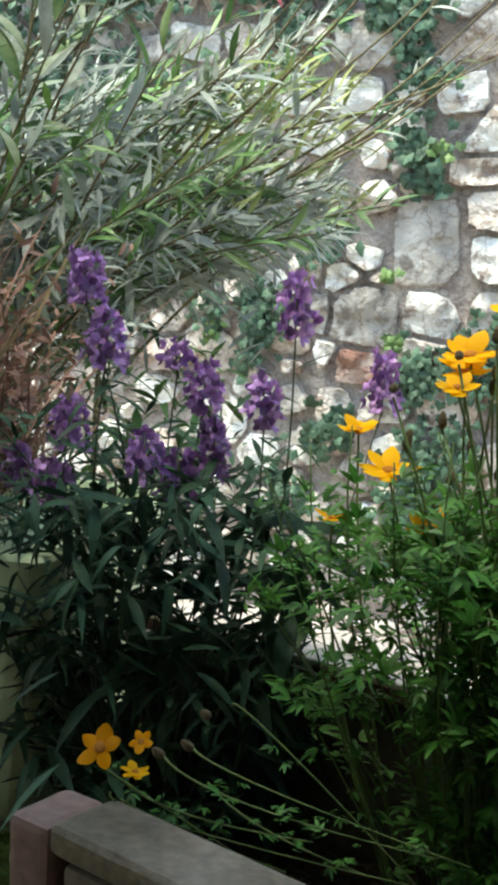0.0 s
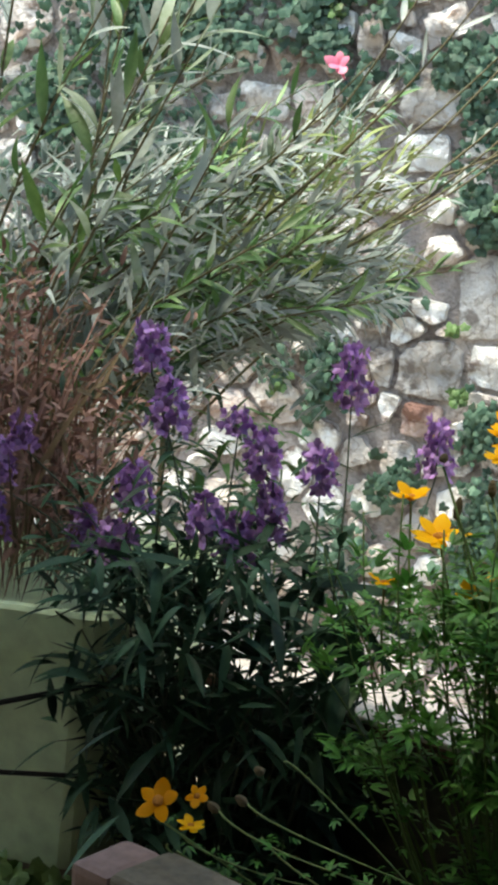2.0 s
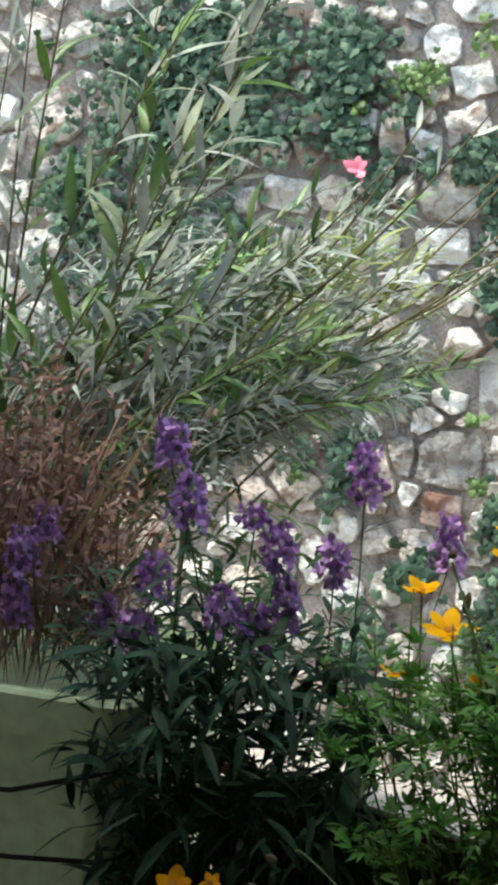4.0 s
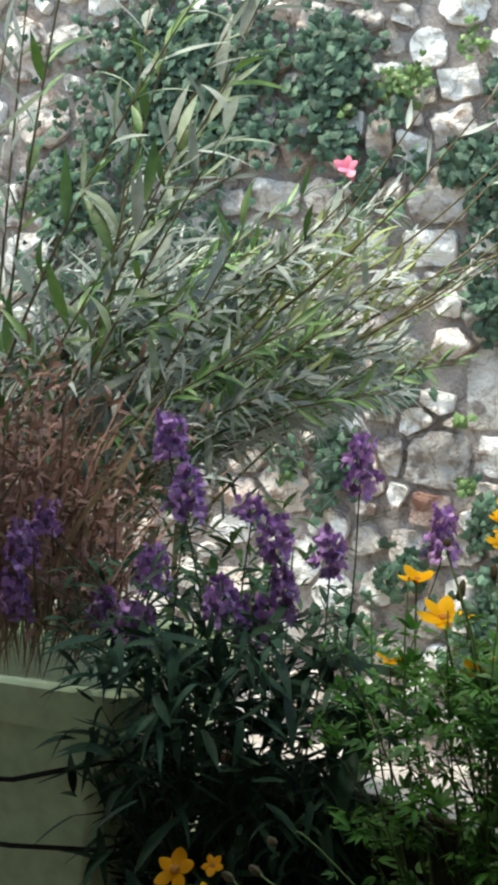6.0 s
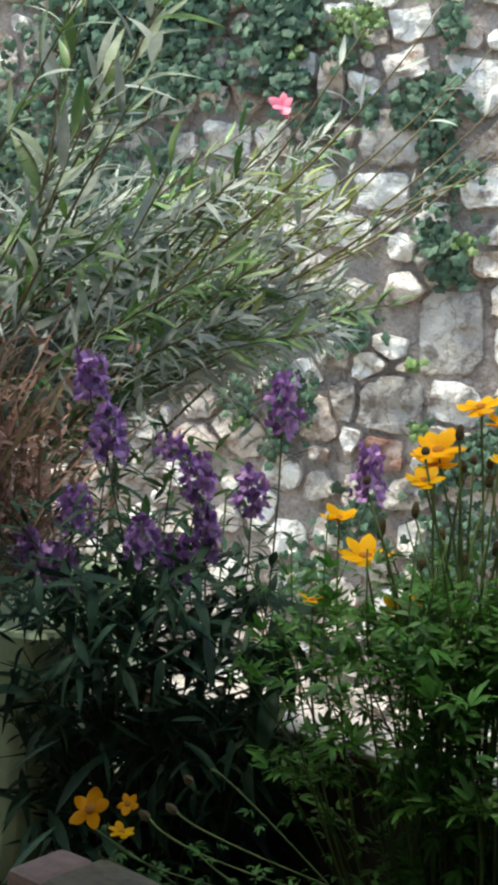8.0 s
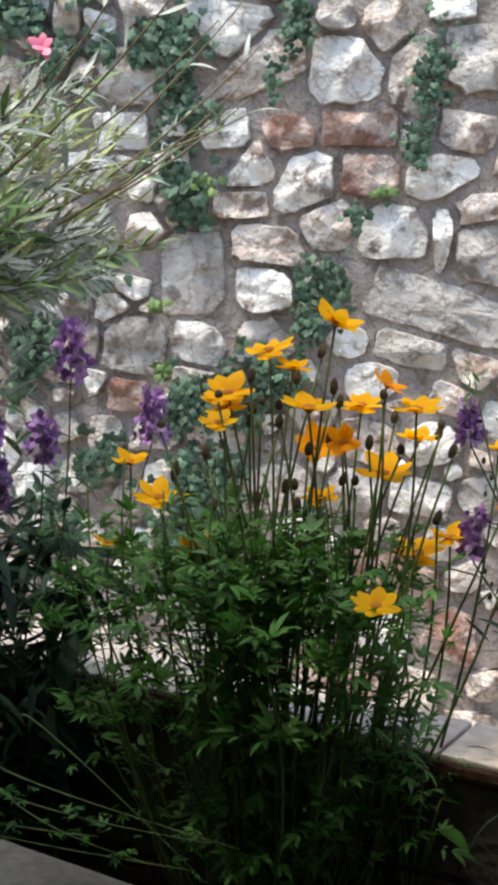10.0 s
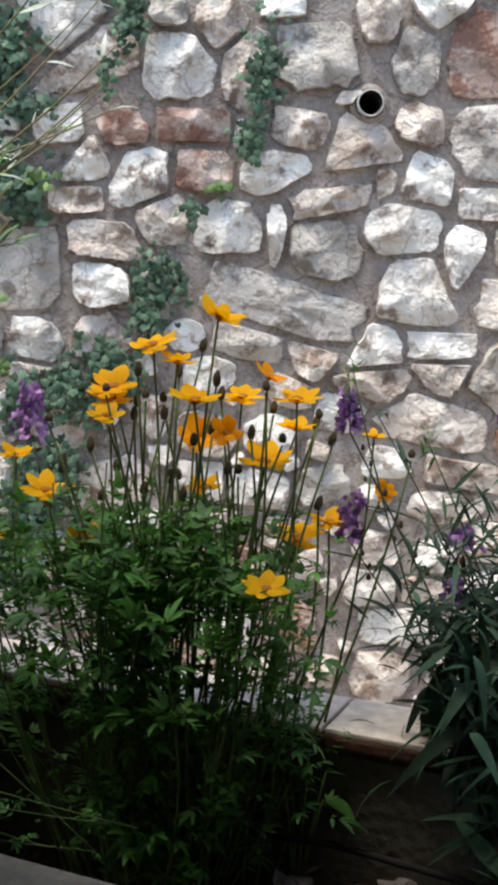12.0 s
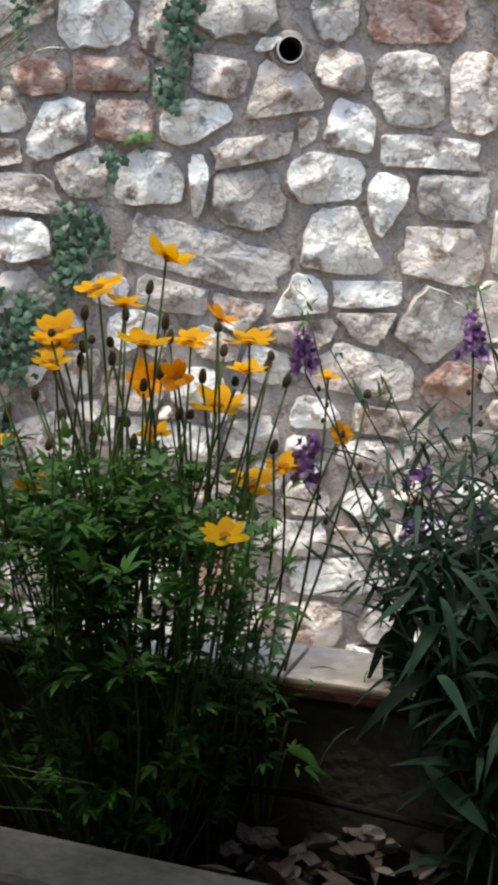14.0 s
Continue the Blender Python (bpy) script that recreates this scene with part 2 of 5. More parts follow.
def ivy_leaf():
    """A five-lobed ivy leaf, about 1 wide, hanging along -y from its stalk."""
    pts = [(0, 0.18), (0.24, 0.32), (0.46, 0.26), (0.44, 0.02), (0.48, -0.2), (0.24, -0.36), (0, -0.64), (-0.24, -0.36), (-0.48, -0.2), (-0.44, 0.02), (-0.46, 0.26), (-0.24, 0.32)]
    v = [(0, -0.05, 0.08)] + [(x, y, -0.12 * abs(x)) for x, y in pts]
    return np.array(v), [(0, k + 1, (k + 1) % 12 + 1) for k in range(12)]


def tube(points, r0, r1, sides=6):
    """Vertices and faces of a tapering tube along points."""
    v, f = [], []
    pts = [Vector(p) for p in points]
    for k, p in enumerate(pts):
        d = pts[min(k + 1, len(pts) - 1)] - pts[max(k - 1, 0)]
        m = frame_of(d, (0.3, 1, 0.2))
        r = r0 + (r1 - r0) * k / (len(pts) - 1)
        for s in range(sides):
            a = 2 * math.pi * s / sides
            v.append(p + m @ Vector((math.cos(a) * r, 0, math.sin(a) * r)))
    for k in range(len(pts) - 1):
        for s in range(sides):
            a, b = k * sides + s, k * sides + (s + 1) % sides
            f.append((a, b, b + sides, a + sides))
    f.append(tuple(range(sides - 1, -1, -1)))
    f.append(tuple(range((len(pts) - 1) * sides, len(pts) * sides)))
    return np.array([tuple(q) for q in v]), f


def bow(a, b, sag=(0, 0, 0), n=8):
    """A smooth arc from a to b, pulled aside by sag at its middle."""
    a, b, s = Vector(a), Vector(b), Vector(sag)
    return [a.lerp(b, k / n) + s * (4 * (k / n) * (1 - k / n)) for k in range(n + 1)]


rnd = random.Random(11)
LEAVES = [leaf(0.16, 0.15, 0.3), leaf(0.19, 0.35, 0.2), leaf(0.14, 0.6, 0.3, twist=0.5), leaf(0.17, -0.15, 0.35, twist=-0.6)]
SLIM = [leaf(0.11, 0.3, 0.3), leaf(0.13, 0.6, 0.2, twist=.4), leaf(0.10, 0.9, 0.3, twist=-0.4), leaf(0.12, 0.0, 0.35)]
CURVED = [leaf(0.20, 0.5, 0.35, 7), leaf(0.17, 0.8, 0.3, 7, twist=0.6), leaf(0.19, -0.2, 0.4, 7, twist=-0.7), leaf(0.15, 1.1, 0.35, 7, twist=0.3), leaf(0.22, 0.25, 0.5, 7, twist=0.9)]
BROAD = [leaf(0.26, 0.2, 0.3), leaf(0.22, 0.45, 0.25, twist=0.4), leaf(0.24, 0.75, 0.3), leaf(0.2, 0.1, 0.4, twist=-0.5)]
IVY_SHAPE = ivy_leaf()

# ---- setting ----
ground_bm = bmesh.new()
bmesh.ops.create_grid(ground_bm, x_segments=8, y_segments=8, size=150)
ground_me = bpy.data.meshes.new("ground")
ground_bm.to_mesh(ground_me)
ground_bm.free()
ground_me.materials.append(GROUND)
tagged(new("ground", ground_me), "dusty earth ground at the foot of the wall", "ground", kind="structure").location = (0, 0, -0.6)

ALONG = radians(-21.5)  # the balcony's edge is turned against the stone wall
TROUGH_M = Matrix.Translation((-0.598, -4.101, 0)) @ Matrix.Rotation(ALONG, 4, "Z")

# Unseen balcony round the viewpoint: floor, house wall, side walls, and a slab added above for shade.
HALF = [("floor", (5.0, 2.9, 0.62), (-0.4, -5.75, -0.31), CONCRETE, "grey concrete balcony floor"),
        # House wall out of view, added as a reflector behind the viewpoint.
        ("wall_house", (5.0, 0.25, 4.6), (-0.4, -7.33, 1.7), PLASTER, "unseen cream house wall, bouncing light onto the planter"),
        ("wall_west", (0.2, 2.2, 2.7), (-2.7, -6.0, 1.36), PLASTER, "unseen cream plastered side wall"),
        ("wall_east", (0.2, 2.5, 2.7), (1.5, -5.82, 1.36), PLASTER, "unseen cream plastered side wall"),
        # Out of view; its front edge sets where shade falls on the planter.
        ("ceiling", (5.4, 3.2, 0.2), (0.0, -1.715, 2.83), PLASTER, "unseen cream slab overhead, added to shade the planter")]
HALF += [("wall_far_west", (0.3, 4.6, 4.2), (-7.2, -2.3, 1.5), PLASTER, "plain plastered wall closing the yard"),
         ("wall_far_east", (0.3, 4.6, 4.2), (5.2, -2.3, 1.5), PLASTER, "plain plastered wall closing the yard")]
for nm, size, at, mt, lb in HALF:
    ob = tagged(new(nm, box_mesh(nm, size, mt, 0.01)), lb, "balcony", kind="structure")
    ob.matrix_world = TROUGH_M @ Matrix.Translation(at) if nm == "ceiling" else Matrix.Translation(at)

# Rubble stone wall: mortar core, then the stones.
def wall_core():
    """Mortar core, with a round hole behind the drain pipe."""
    # Unseen upper part carried up to 6.35 to keep skylight off the planter.
    x0, x1, z0, z1, y0, y1, deep, hole, half = -8.5, 5.5, -0.65, 6.35, 0.018, 0.518, 0.3, 0.0405, 0.06
    v = [(x, y, z) for y in (y0, y1) for x, z in ((x0, z0), (x1, z0), (x1, z1), (x0, z1))]
    f = [(4, 7, 6, 5), (0, 4, 5, 1), (1, 5, 6, 2), (2, 6, 7, 3), (3, 7, 4, 0)]
    square = []
    for cx, cz, dx, dz in ((-1, -1, 1, 0), (1, -1, 0, 1), (1, 1, -1, 0), (-1, 1, 0, -1)):
        square += [(half * (cx + dx * k / 3.5), half * (cz + dz * k / 3.5)) for k in range(7)]
    n = len(v)
    v += [(x, y0, 1.95 + z) for x, z in square]
    for y in (y0, y0 + deep):
        for x, z in square:
            d = math.hypot(x, z)
            v.append((x / d * hole, y, 1.95 + z / d * hole))
    for ring in (0, 28):
        for k in range(28):
            p, q = n + ring + k, n + ring + (k + 1) % 28
            f.append((p, q, q + 28, p + 28))
    f.append(tuple(range(n + 56, n + 84)))
    for k in range(4):
        f.append((k, (k + 1) % 4) + tuple(n + (7 * (k + 1) - j) % 28 for j in range(8)))
    wx, wy, wz = -1.5, 0.268, 2.85
    return mesh_from("wall_north", [(x - wx, y - wy, z - wz) for x, y, z in v], f, MORTAR)


wall = tagged(new("wall_north", wall_core()), "rubble limestone garden wall with recessed grey mortar joints", "stone wall", kind="structure")
wall.location = (-1.5, 0.268, 2.85)
# The stones that show: x, z, width, height, tilt, tone, form
STONES = []


def rubble(x, z, width, height, tilt, tone, form):
    STONES.append((x, z, width * 1.04, height * 1.04, tilt, tone, form))


rubble(-0.671, 2.046, 0.293, 0.243, 5, "w", "hex")
rubble(0.431, 2.135, 0.371, 0.326, 0, "r", "hex")
rubble(-0.170, 2.094, 0.313, 0.299, 5, "g", "box")
rubble(-0.432, 2.044, 0.180, 0.285, -8, "t", "hex")
rubble(-0.534, 2.196, 0.190, 0.180, 0, "t", "hex")
rubble(-1.023, 2.055, 0.420, 0.228, 28, "t", "wedge_l")
rubble(-1.075, 2.179, 0.389, 0.207, -8, "w", "tri_down")
rubble(0.004, 2.238, 0.202, 0.165, 0, "t", "hex")
rubble(0.231, 2.277, 0.233, 0.142, 0, "w", "tri_down")
rubble(0.153, 2.100, 0.188, 0.235, 0, "g", "oval")
rubble(-0.014, 1.816, 0.288, 0.228, 8, "t", "tri_up")
rubble(0.183, 1.883, 0.181, 0.157, -8, "t", "hex")
rubble(0.416, 1.827, 0.281, 0.279, 0, "g", "hex")
rubble(0.663, 1.826, 0.227, 0.298, -5, "t", "oval")
rubble(0.219, 1.698, 0.186, 0.206, -12, "w", "box")
rubble(0.065, 1.689, 0.095, 0.128, 10, "t", "hex")
rubble(-0.108, 1.625, 0.313, 0.149, 10, "t", "box")
rubble(0.146, 1.532, 0.286, 0.208, 0, "w", "hex")
rubble(0.515, 1.619, 0.363, 0.132, -3, "w", "box")
rubble(0.364, 1.440, 0.148, 0.228, -8, "w", "drop")
rubble(-0.130, 1.440, 0.275, 0.222, -8, "g", "hex")
rubble(0.201, 1.302, 0.320, 0.252, 0, "w", "tri_up")
rubble(0.609, 1.448, 0.262, 0.193, -3, "g", "box")
rubble(0.571, 1.266, 0.316, 0.251, -6, "t", "hex")
rubble(0.764, 1.318, 0.093, 0.219, 0, "w", "hex")
rubble(-0.321, 1.701, 0.281, 0.159, 12, "w", "oval")
rubble(-0.480, 1.484, 0.251, 0.228, 0, "w", "hex")
rubble(-0.307, 1.470, 0.083, 0.233, 0, "w", "drop")
rubble(-0.258, 1.245, 0.582, 0.224, -14, "g", "box")
rubble(-0.614, 1.846, 0.279, 0.127, 0, "r", "box")
rubble(-0.554, 1.698, 0.217, 0.151, -3, "r", "box")
rubble(-0.861, 1.819, 0.192, 0.150, 0, "r", "hex")
rubble(-0.794, 1.655, 0.205, 0.261, -18, "w", "hex")
rubble(-0.990, 1.711, 0.217, 0.178, 30, "w", "wedge_l")
rubble(-1.080, 1.832, 0.173, 0.127, 8, "w", "box")
rubble(-1.016, 1.567, 0.198, 0.122, 2, "t", "box")
rubble(-0.927, 1.435, 0.311, 0.154, -3, "t", "box")
rubble(-0.714, 1.522, 0.215, 0.192, -12, "t", "hex")
rubble(-0.916, 1.277, 0.240, 0.171, -18, "w", "oval")
rubble(-1.164, 1.317, 0.280, 0.315, 0, "g", "box")
rubble(-1.154, 1.075, 0.226, 0.170, -16, "w", "hex")
rubble(-0.923, 1.110, 0.250, 0.150, 8, "t", "tri_up")
rubble(-1.155, 0.962, 0.194, 0.077, -5, "t", "hex")
rubble(-0.615, 1.112, 0.153, 0.117, 0, "w", "oval")
rubble(-0.382, 1.093, 0.258, 0.121, -6, "g", "box")
rubble(-0.156, 1.030, 0.194, 0.134, -8, "t", "tri_down")
rubble(0.061, 1.119, 0.234, 0.174, 8, "w", "tri_up")
rubble(0.308, 1.118, 0.262, 0.113, 2, "w", "box")
rubble(0.064, 0.965, 0.267, 0.151, -8, "t", "wedge_l")
rubble(0.312, 0.990, 0.243, 0.138, 0, "t", "tri_down")
rubble(0.553, 1.014, 0.262, 0.243, -35, "g", "box")
rubble(0.307, 0.836, 0.407, 0.230, -8, "t", "hex")
rubble(0.632, 0.782, 0.231, 0.214, 0, "r", "oval")
rubble(0.752, 1.056, 0.136, 0.243, 0, "t", "hex")
rubble(0.136, 0.697, 0.184, 0.128, 5, "w", "tri_up")
rubble(0.422, 0.653, 0.289, 0.133, -8, "t", "box")
rubble(0.366, 0.535, 0.290, 0.130, 4, "t", "hex")
rubble(0.686, 0.579, 0.283, 0.092, 6, "g", "wedge_l")
rubble(-0.043, 0.864, 0.195, 0.147, 0, "w", "hex")
rubble(-0.517, 0.974, 0.191, 0.141, 14, "w", "hex")
rubble(-0.221, 0.930, 0.193, 0.121, -10, "t", "hex")
rubble(-0.288, 0.766, 0.203, 0.152, 8, "w", "hex")
rubble(-0.519, 0.761, 0.221, 0.155, -10, "t", "hex")
rubble(-0.090, 0.595, 0.205, 0.146, 6, "g", "hex")
rubble(-0.323, 0.559, 0.224, 0.158, -6, "w", "box")
rubble(0.114, 0.368, 0.186, 0.127, -8, "t", "hex")
rubble(0.277, 0.065, 0.412, 0.165, 4, "w", "box")
rubble(0.161, -0.120, 0.236, 0.211, -14, "t", "hex")
rubble(0.099, 0.219, 0.217, 0.171, 8, "g", "hex")
rubble(0.334, 0.345, 0.167, 0.123, 0, "w", "oval")
rubble(0.339, 0.219, 0.231, 0.107, 6, "t", "box")
rubble(0.729, 0.390, 0.135, 0.119, 0, "w", "oval")
rubble(0.529, 0.407, 0.188, 0.157, 0, "t", "hex")
rubble(0.581, 0.216, 0.253, 0.159, -6, "w", "hex")
rubble(0.679, 0.000, 0.277, 0.197, 5, "t", "hex")
rubble(0.451, -0.112, 0.234, 0.176, 8, "g", "hex")
rubble(0.182, -0.292, 0.277, 0.124, -6, "t", "box")
rubble(-1.383, 1.053, 0.277, 0.229, 0, "g", "hex")
rubble(-1.397, 0.882, 0.146, 0.128, 0, "r", "box")
rubble(-1.515, 0.910, 0.097, 0.103, -10, "w", "tri_down")
rubble(-1.472, 1.191, 0.145, 0.097, 18, "w", "hex")
rubble(-1.390, 1.264, 0.116, 0.081, -8, "w", "box")
rubble(-0.873, 0.929, 0.162, 0.122, 10, "t", "hex")
rubble(-1.070, 0.753, 0.227, 0.165, -8, "t", "hex")
rubble(-1.230, 0.576, 0.188, 0.138, 8, "w", "hex")
rubble(-1.640, 0.987, 0.167, 0.173, -5, "t", "hex")
rubble(-1.502, 2.510, 0.150, 0.152, 0, "w", "hex")
rubble(-1.377, 2.378, 0.148, 0.136, 14, "w", "box")
rubble(-1.398, 2.250, 0.173, 0.136, 16, "t", "box")
rubble(-1.653, 2.209, 0.112, 0.167, 0, "t", "hex")
rubble(-1.448, 1.814, 0.188, 0.136, 5, "w", "box")
rubble(-1.260, 1.839, 0.088, 0.133, 0, "w", "hex")
rubble(-1.228, 2.528, 0.106, 0.126, 0, "w", "hex")
rubble(-1.605, 2.003, 0.083, 0.119, -25, "t", "box")
rubble(-1.424, 1.989, 0.272, 0.213, 5, "g", "hex")
rubble(-1.677, 1.818, 0.134, 0.149, 8, "w", "hex")
rubble(-1.275, 1.732, 0.140, 0.161, 0, "w", "box")
rubble(-1.366, 1.621, 0.122, 0.099, 0, "w", "hex")
rubble(-3.013, 2.270, 0.235, 0.223, 0, "t", "hex")
rubble(-3.087, 2.532, 0.187, 0.236, 0, "t", "hex")
rubble(-2.102, 1.019, 0.171, 0.127, 10, "t", "hex")
rubble(-2.118, 0.871, 0.190, 0.129, 6, "r", "hex")
rubble(-1.945, 0.911, 0.234, 0.152, -30, "t", "hex")
rubble(-1.836, 1.151, 0.130, 0.134, 0, "t", "box")
rubble(-1.556, 1.058, 0.117, 0.140, 0, "g", "hex")
rubble(-1.859, 0.646, 0.132, 0.200, 0, "w", "oval")
rubble(-1.771, 0.782, 0.152, 0.147, -10, "w", "hex")
rubble(-2.156, 0.739, 0.174, 0.108, -10, "w", "hex")
rubble(-1.575, 0.569, 0.140, 0.139, 0, "w", "hex")
rubble(-1.750, 0.533, 0.174, 0.127, 8, "w", "hex")
rubble(-1.941, 0.362, 0.201, 0.151, 8, "w", "hex")
rubble(-1.481, 0.729, 0.147, 0.133, 0, "t", "hex")
rubble(-1.696, 0.326, 0.195, 0.149, -8, "w", "hex")
rubble(-1.820, 0.159, 0.221, 0.151, 6, "t", "hex")
rubble(-1.634, -0.032, 0.195, 0.215, 6, "t", "hex")
rubble(-1.921, -0.073, 0.203, 0.175, 6, "w", "hex")
rubble(-2.152, 0.513, 0.182, 0.152, 6, "t", "hex")
rubble(-2.475, 0.368, 0.214, 0.179, 6, "w", "hex")
rubble(-3.058, 1.747, 0.224, 0.176, 6, "w", "hex")
rubble(-3.051, 1.482, 0.200, 0.133, 6, "w", "hex")
rubble(-0.236, 1.863, 0.208, 0.162, 0, "t", "hex")
rubble(-0.077, 1.978, 0.102, 0.076, 35, "w", "wedge_l")
rubble(-0.428, 1.831, 0.098, 0.096, 10, "w", "tri_up")
rubble(-0.318, 2.248, 0.155, 0.086, 0, "w", "box")
rubble(-0.707, 2.230, 0.136, 0.113, 0, "g", "hex")


def half_size(s, dx, dz):
    """How far a stone of width s[2] and height s[3] reaches towards (dx, dz)."""
    a = radians(s[4])
    u, w = dx * math.cos(a) + dz * math.sin(a), -dx * math.sin(a) + dz * math.cos(a)
    return 1 / max(1e-6, ((abs(u) / (s[2] / 2)) ** 3 + (abs(w) / (s[3] / 2)) ** 3) ** (1 / 3))


def fill_stones(stones, x0, x1, z0, z1, rng):
    """Smaller and smaller stones thrown into what the first ones leave free."""
    made = list(stones)
    for big, tries in ((0.125, 500), (0.10, 2200), (0.075, 3200), (0.055, 3200), (0.035, 3400)):
        for _ in range(tries):
            x, z = rng.uniform(x0, x1), rng.uniform(z0, z1)
            room = big if not -2.9 < x < -1.2 else min(big, 0.075)
            if room < big * 0.72:
                continue
            for s in made:
                dx, dz = x - s[0], z - s[1]
                d = math.hypot(dx, dz)
                if d > 0.5:
                    continue
                room = min(room, (d - half_size(s, dx / (d + 1e-9), dz / (d + 1e-9)) - 0.006))
                if room < big * 0.72:
                    break
            if room >= big * 0.72 and not (room < 0.04 and x > -1.2 and z > 1.0):
                made.append((x, z, room * rng.uniform(2.1, 2.7), room * rng.uniform(1.6, 2.0), rng.uniform(-20, 20), rng.choice("wwttgg" if x < -0.6 else "wwgtttr" if room > .06 else "wgtt"), rng.choice(("box", "hex", "hex", "oval", "tri_up", "tri_down"))))
    return made


# Broken outlines of unit half width and height, anticlockwise.
FORMS = {"box": [(0.98, 0.55), (0.86, 0.97), (-0.80, 1.0), (-1.0, 0.72), (-0.97, -0.85), (-0.70, -1.0), (0.88, -0.96), (1.0, -0.62)],
         "hex": [(1.0, 0.18), (0.62, 0.88), (-0.30, 1.02), (-0.88, 0.66), (-1.0, -0.30), (-0.60, -0.95), (0.42, -1.0), (0.92, -0.58)],
         "oval": [(1.0, 0.1), (0.8, 0.7), (0.2, 1.0), (-0.5, 0.9), (-0.95, 0.35), (-0.95, -0.35), (-0.5, -0.9), (0.25, -1.0), (0.85, -0.6)],
         "tri_up": [(1.0, -0.70), (0.86, -0.2), (0.48, 0.85), (0.1, 1.02), (-0.45, 0.95), (-0.88, -0.1), (-1.0, -0.68), (-0.72, -1.0), (0.7, -1.0)],
         "tri_down": [(1.0, 0.72), (0.7, 1.0), (-0.78, 1.0), (-1.0, 0.62), (-0.62, -0.3), (-0.15, -0.95), (0.25, -1.0), (0.66, -0.35)],
         "wedge_l": [(1.0, 0.85), (0.7, 1.0), (-0.4, 0.45), (-1.0, 0.1), (-0.95, -0.35), (-0.3, -0.85), (0.75, -1.0), (0.98, -0.7)],
         "drop": [(0.92, 0.75), (0.4, 1.0), (-0.5, 0.98), (-0.98, 0.5), (-0.8, 0.0), (-0.4, -0.85), (0.05, -1.0), (0.45, -0.6), (1.0, 0.2)]}
JOINT = 0.017


def blank(s, rng):
    """The uncut outline of a stone, in the wall's own x and z."""
    ca, sa = math.cos(radians(s[4])), math.sin(radians(s[4]))
    poly = []
    for x, z in FORMS[s[6]]:
        x, z = (x + rng.uniform(-.08, .08)) * s[2] / 2, (z + rng.uniform(-.08, .08)) * s[3] / 2
        poly.append((s[0] + x * ca - z * sa, s[1] + x * sa + z * ca))
    return poly


def parting(p, q):
    """The line that parts two outlines best: gap, axis, and how far p reaches along it."""
    best = (-9, 1, 0, 0)
    for poly, sign in ((p, 1), (q, -1)):
        for k, (x0, z0) in enumerate(poly):
            x1, z1 = poly[(k + 1) % len(poly)]
            ax, az = (z1 - z0) * sign, (x0 - x1) * sign
            d = math.hypot(ax, az) + 1e-9
            ax, az = ax / d, az / d
            far = max(x * ax + z * az for x, z in p)
            gap = min(x * ax + z * az for x, z in q) - far
            if gap > best[0]:
                best = (gap, ax, az, far)
    return best


def clip(poly, ax, az, limit):
    """The part of a polygon that lies below limit along (ax, az)."""
    out = []
    for k, (x0, z0) in enumerate(poly):
        x1, z1 = poly[(k + 1) % len(poly)]
        h0, h1 = x0 * ax + z0 * az - limit, x1 * ax + z1 * az - limit
        if h0 <= 0:
            out.append((x0, z0))
        if (h0 < 0) != (h1 < 0):
            u = h0 / (h0 - h1)
            out.append((x0 + (x1 - x0) * u, z0 + (z1 - z0) * u))
    return out or poly


def outline(poly, n, rng):
    """n points round a polygon: its corners and a few chipped points on the sides between."""
    cx, cz = sum(p[0] for p in poly) / len(poly), sum(p[1] for p in poly) / len(poly)
    sides = [(math.dist(p, poly[(k + 1) % len(poly)]), k) for k, p in enumerate(poly)]
    share = [1] * len(poly)
    for _ in range(n - len(poly)):
        k = max(sides, key=lambda q: q[0] / share[q[1]])[1]
        share[k] += 1
    ring = []
    for k, (x0, z0) in enumerate(poly):
        x1, z1 = poly[(k + 1) % len(poly)]
        for j in range(share[k]):
            u = j / share[k]
            pull = 1 - (abs(rng.gauss(0, 0.045)) if j else rng.uniform(-0.02, 0.05))
            ring.append((cx + (x0 + (x1 - x0) * u - cx) * pull, cz + (z0 + (z1 - z0) * u - cz) * pull))
    return ring[:n]


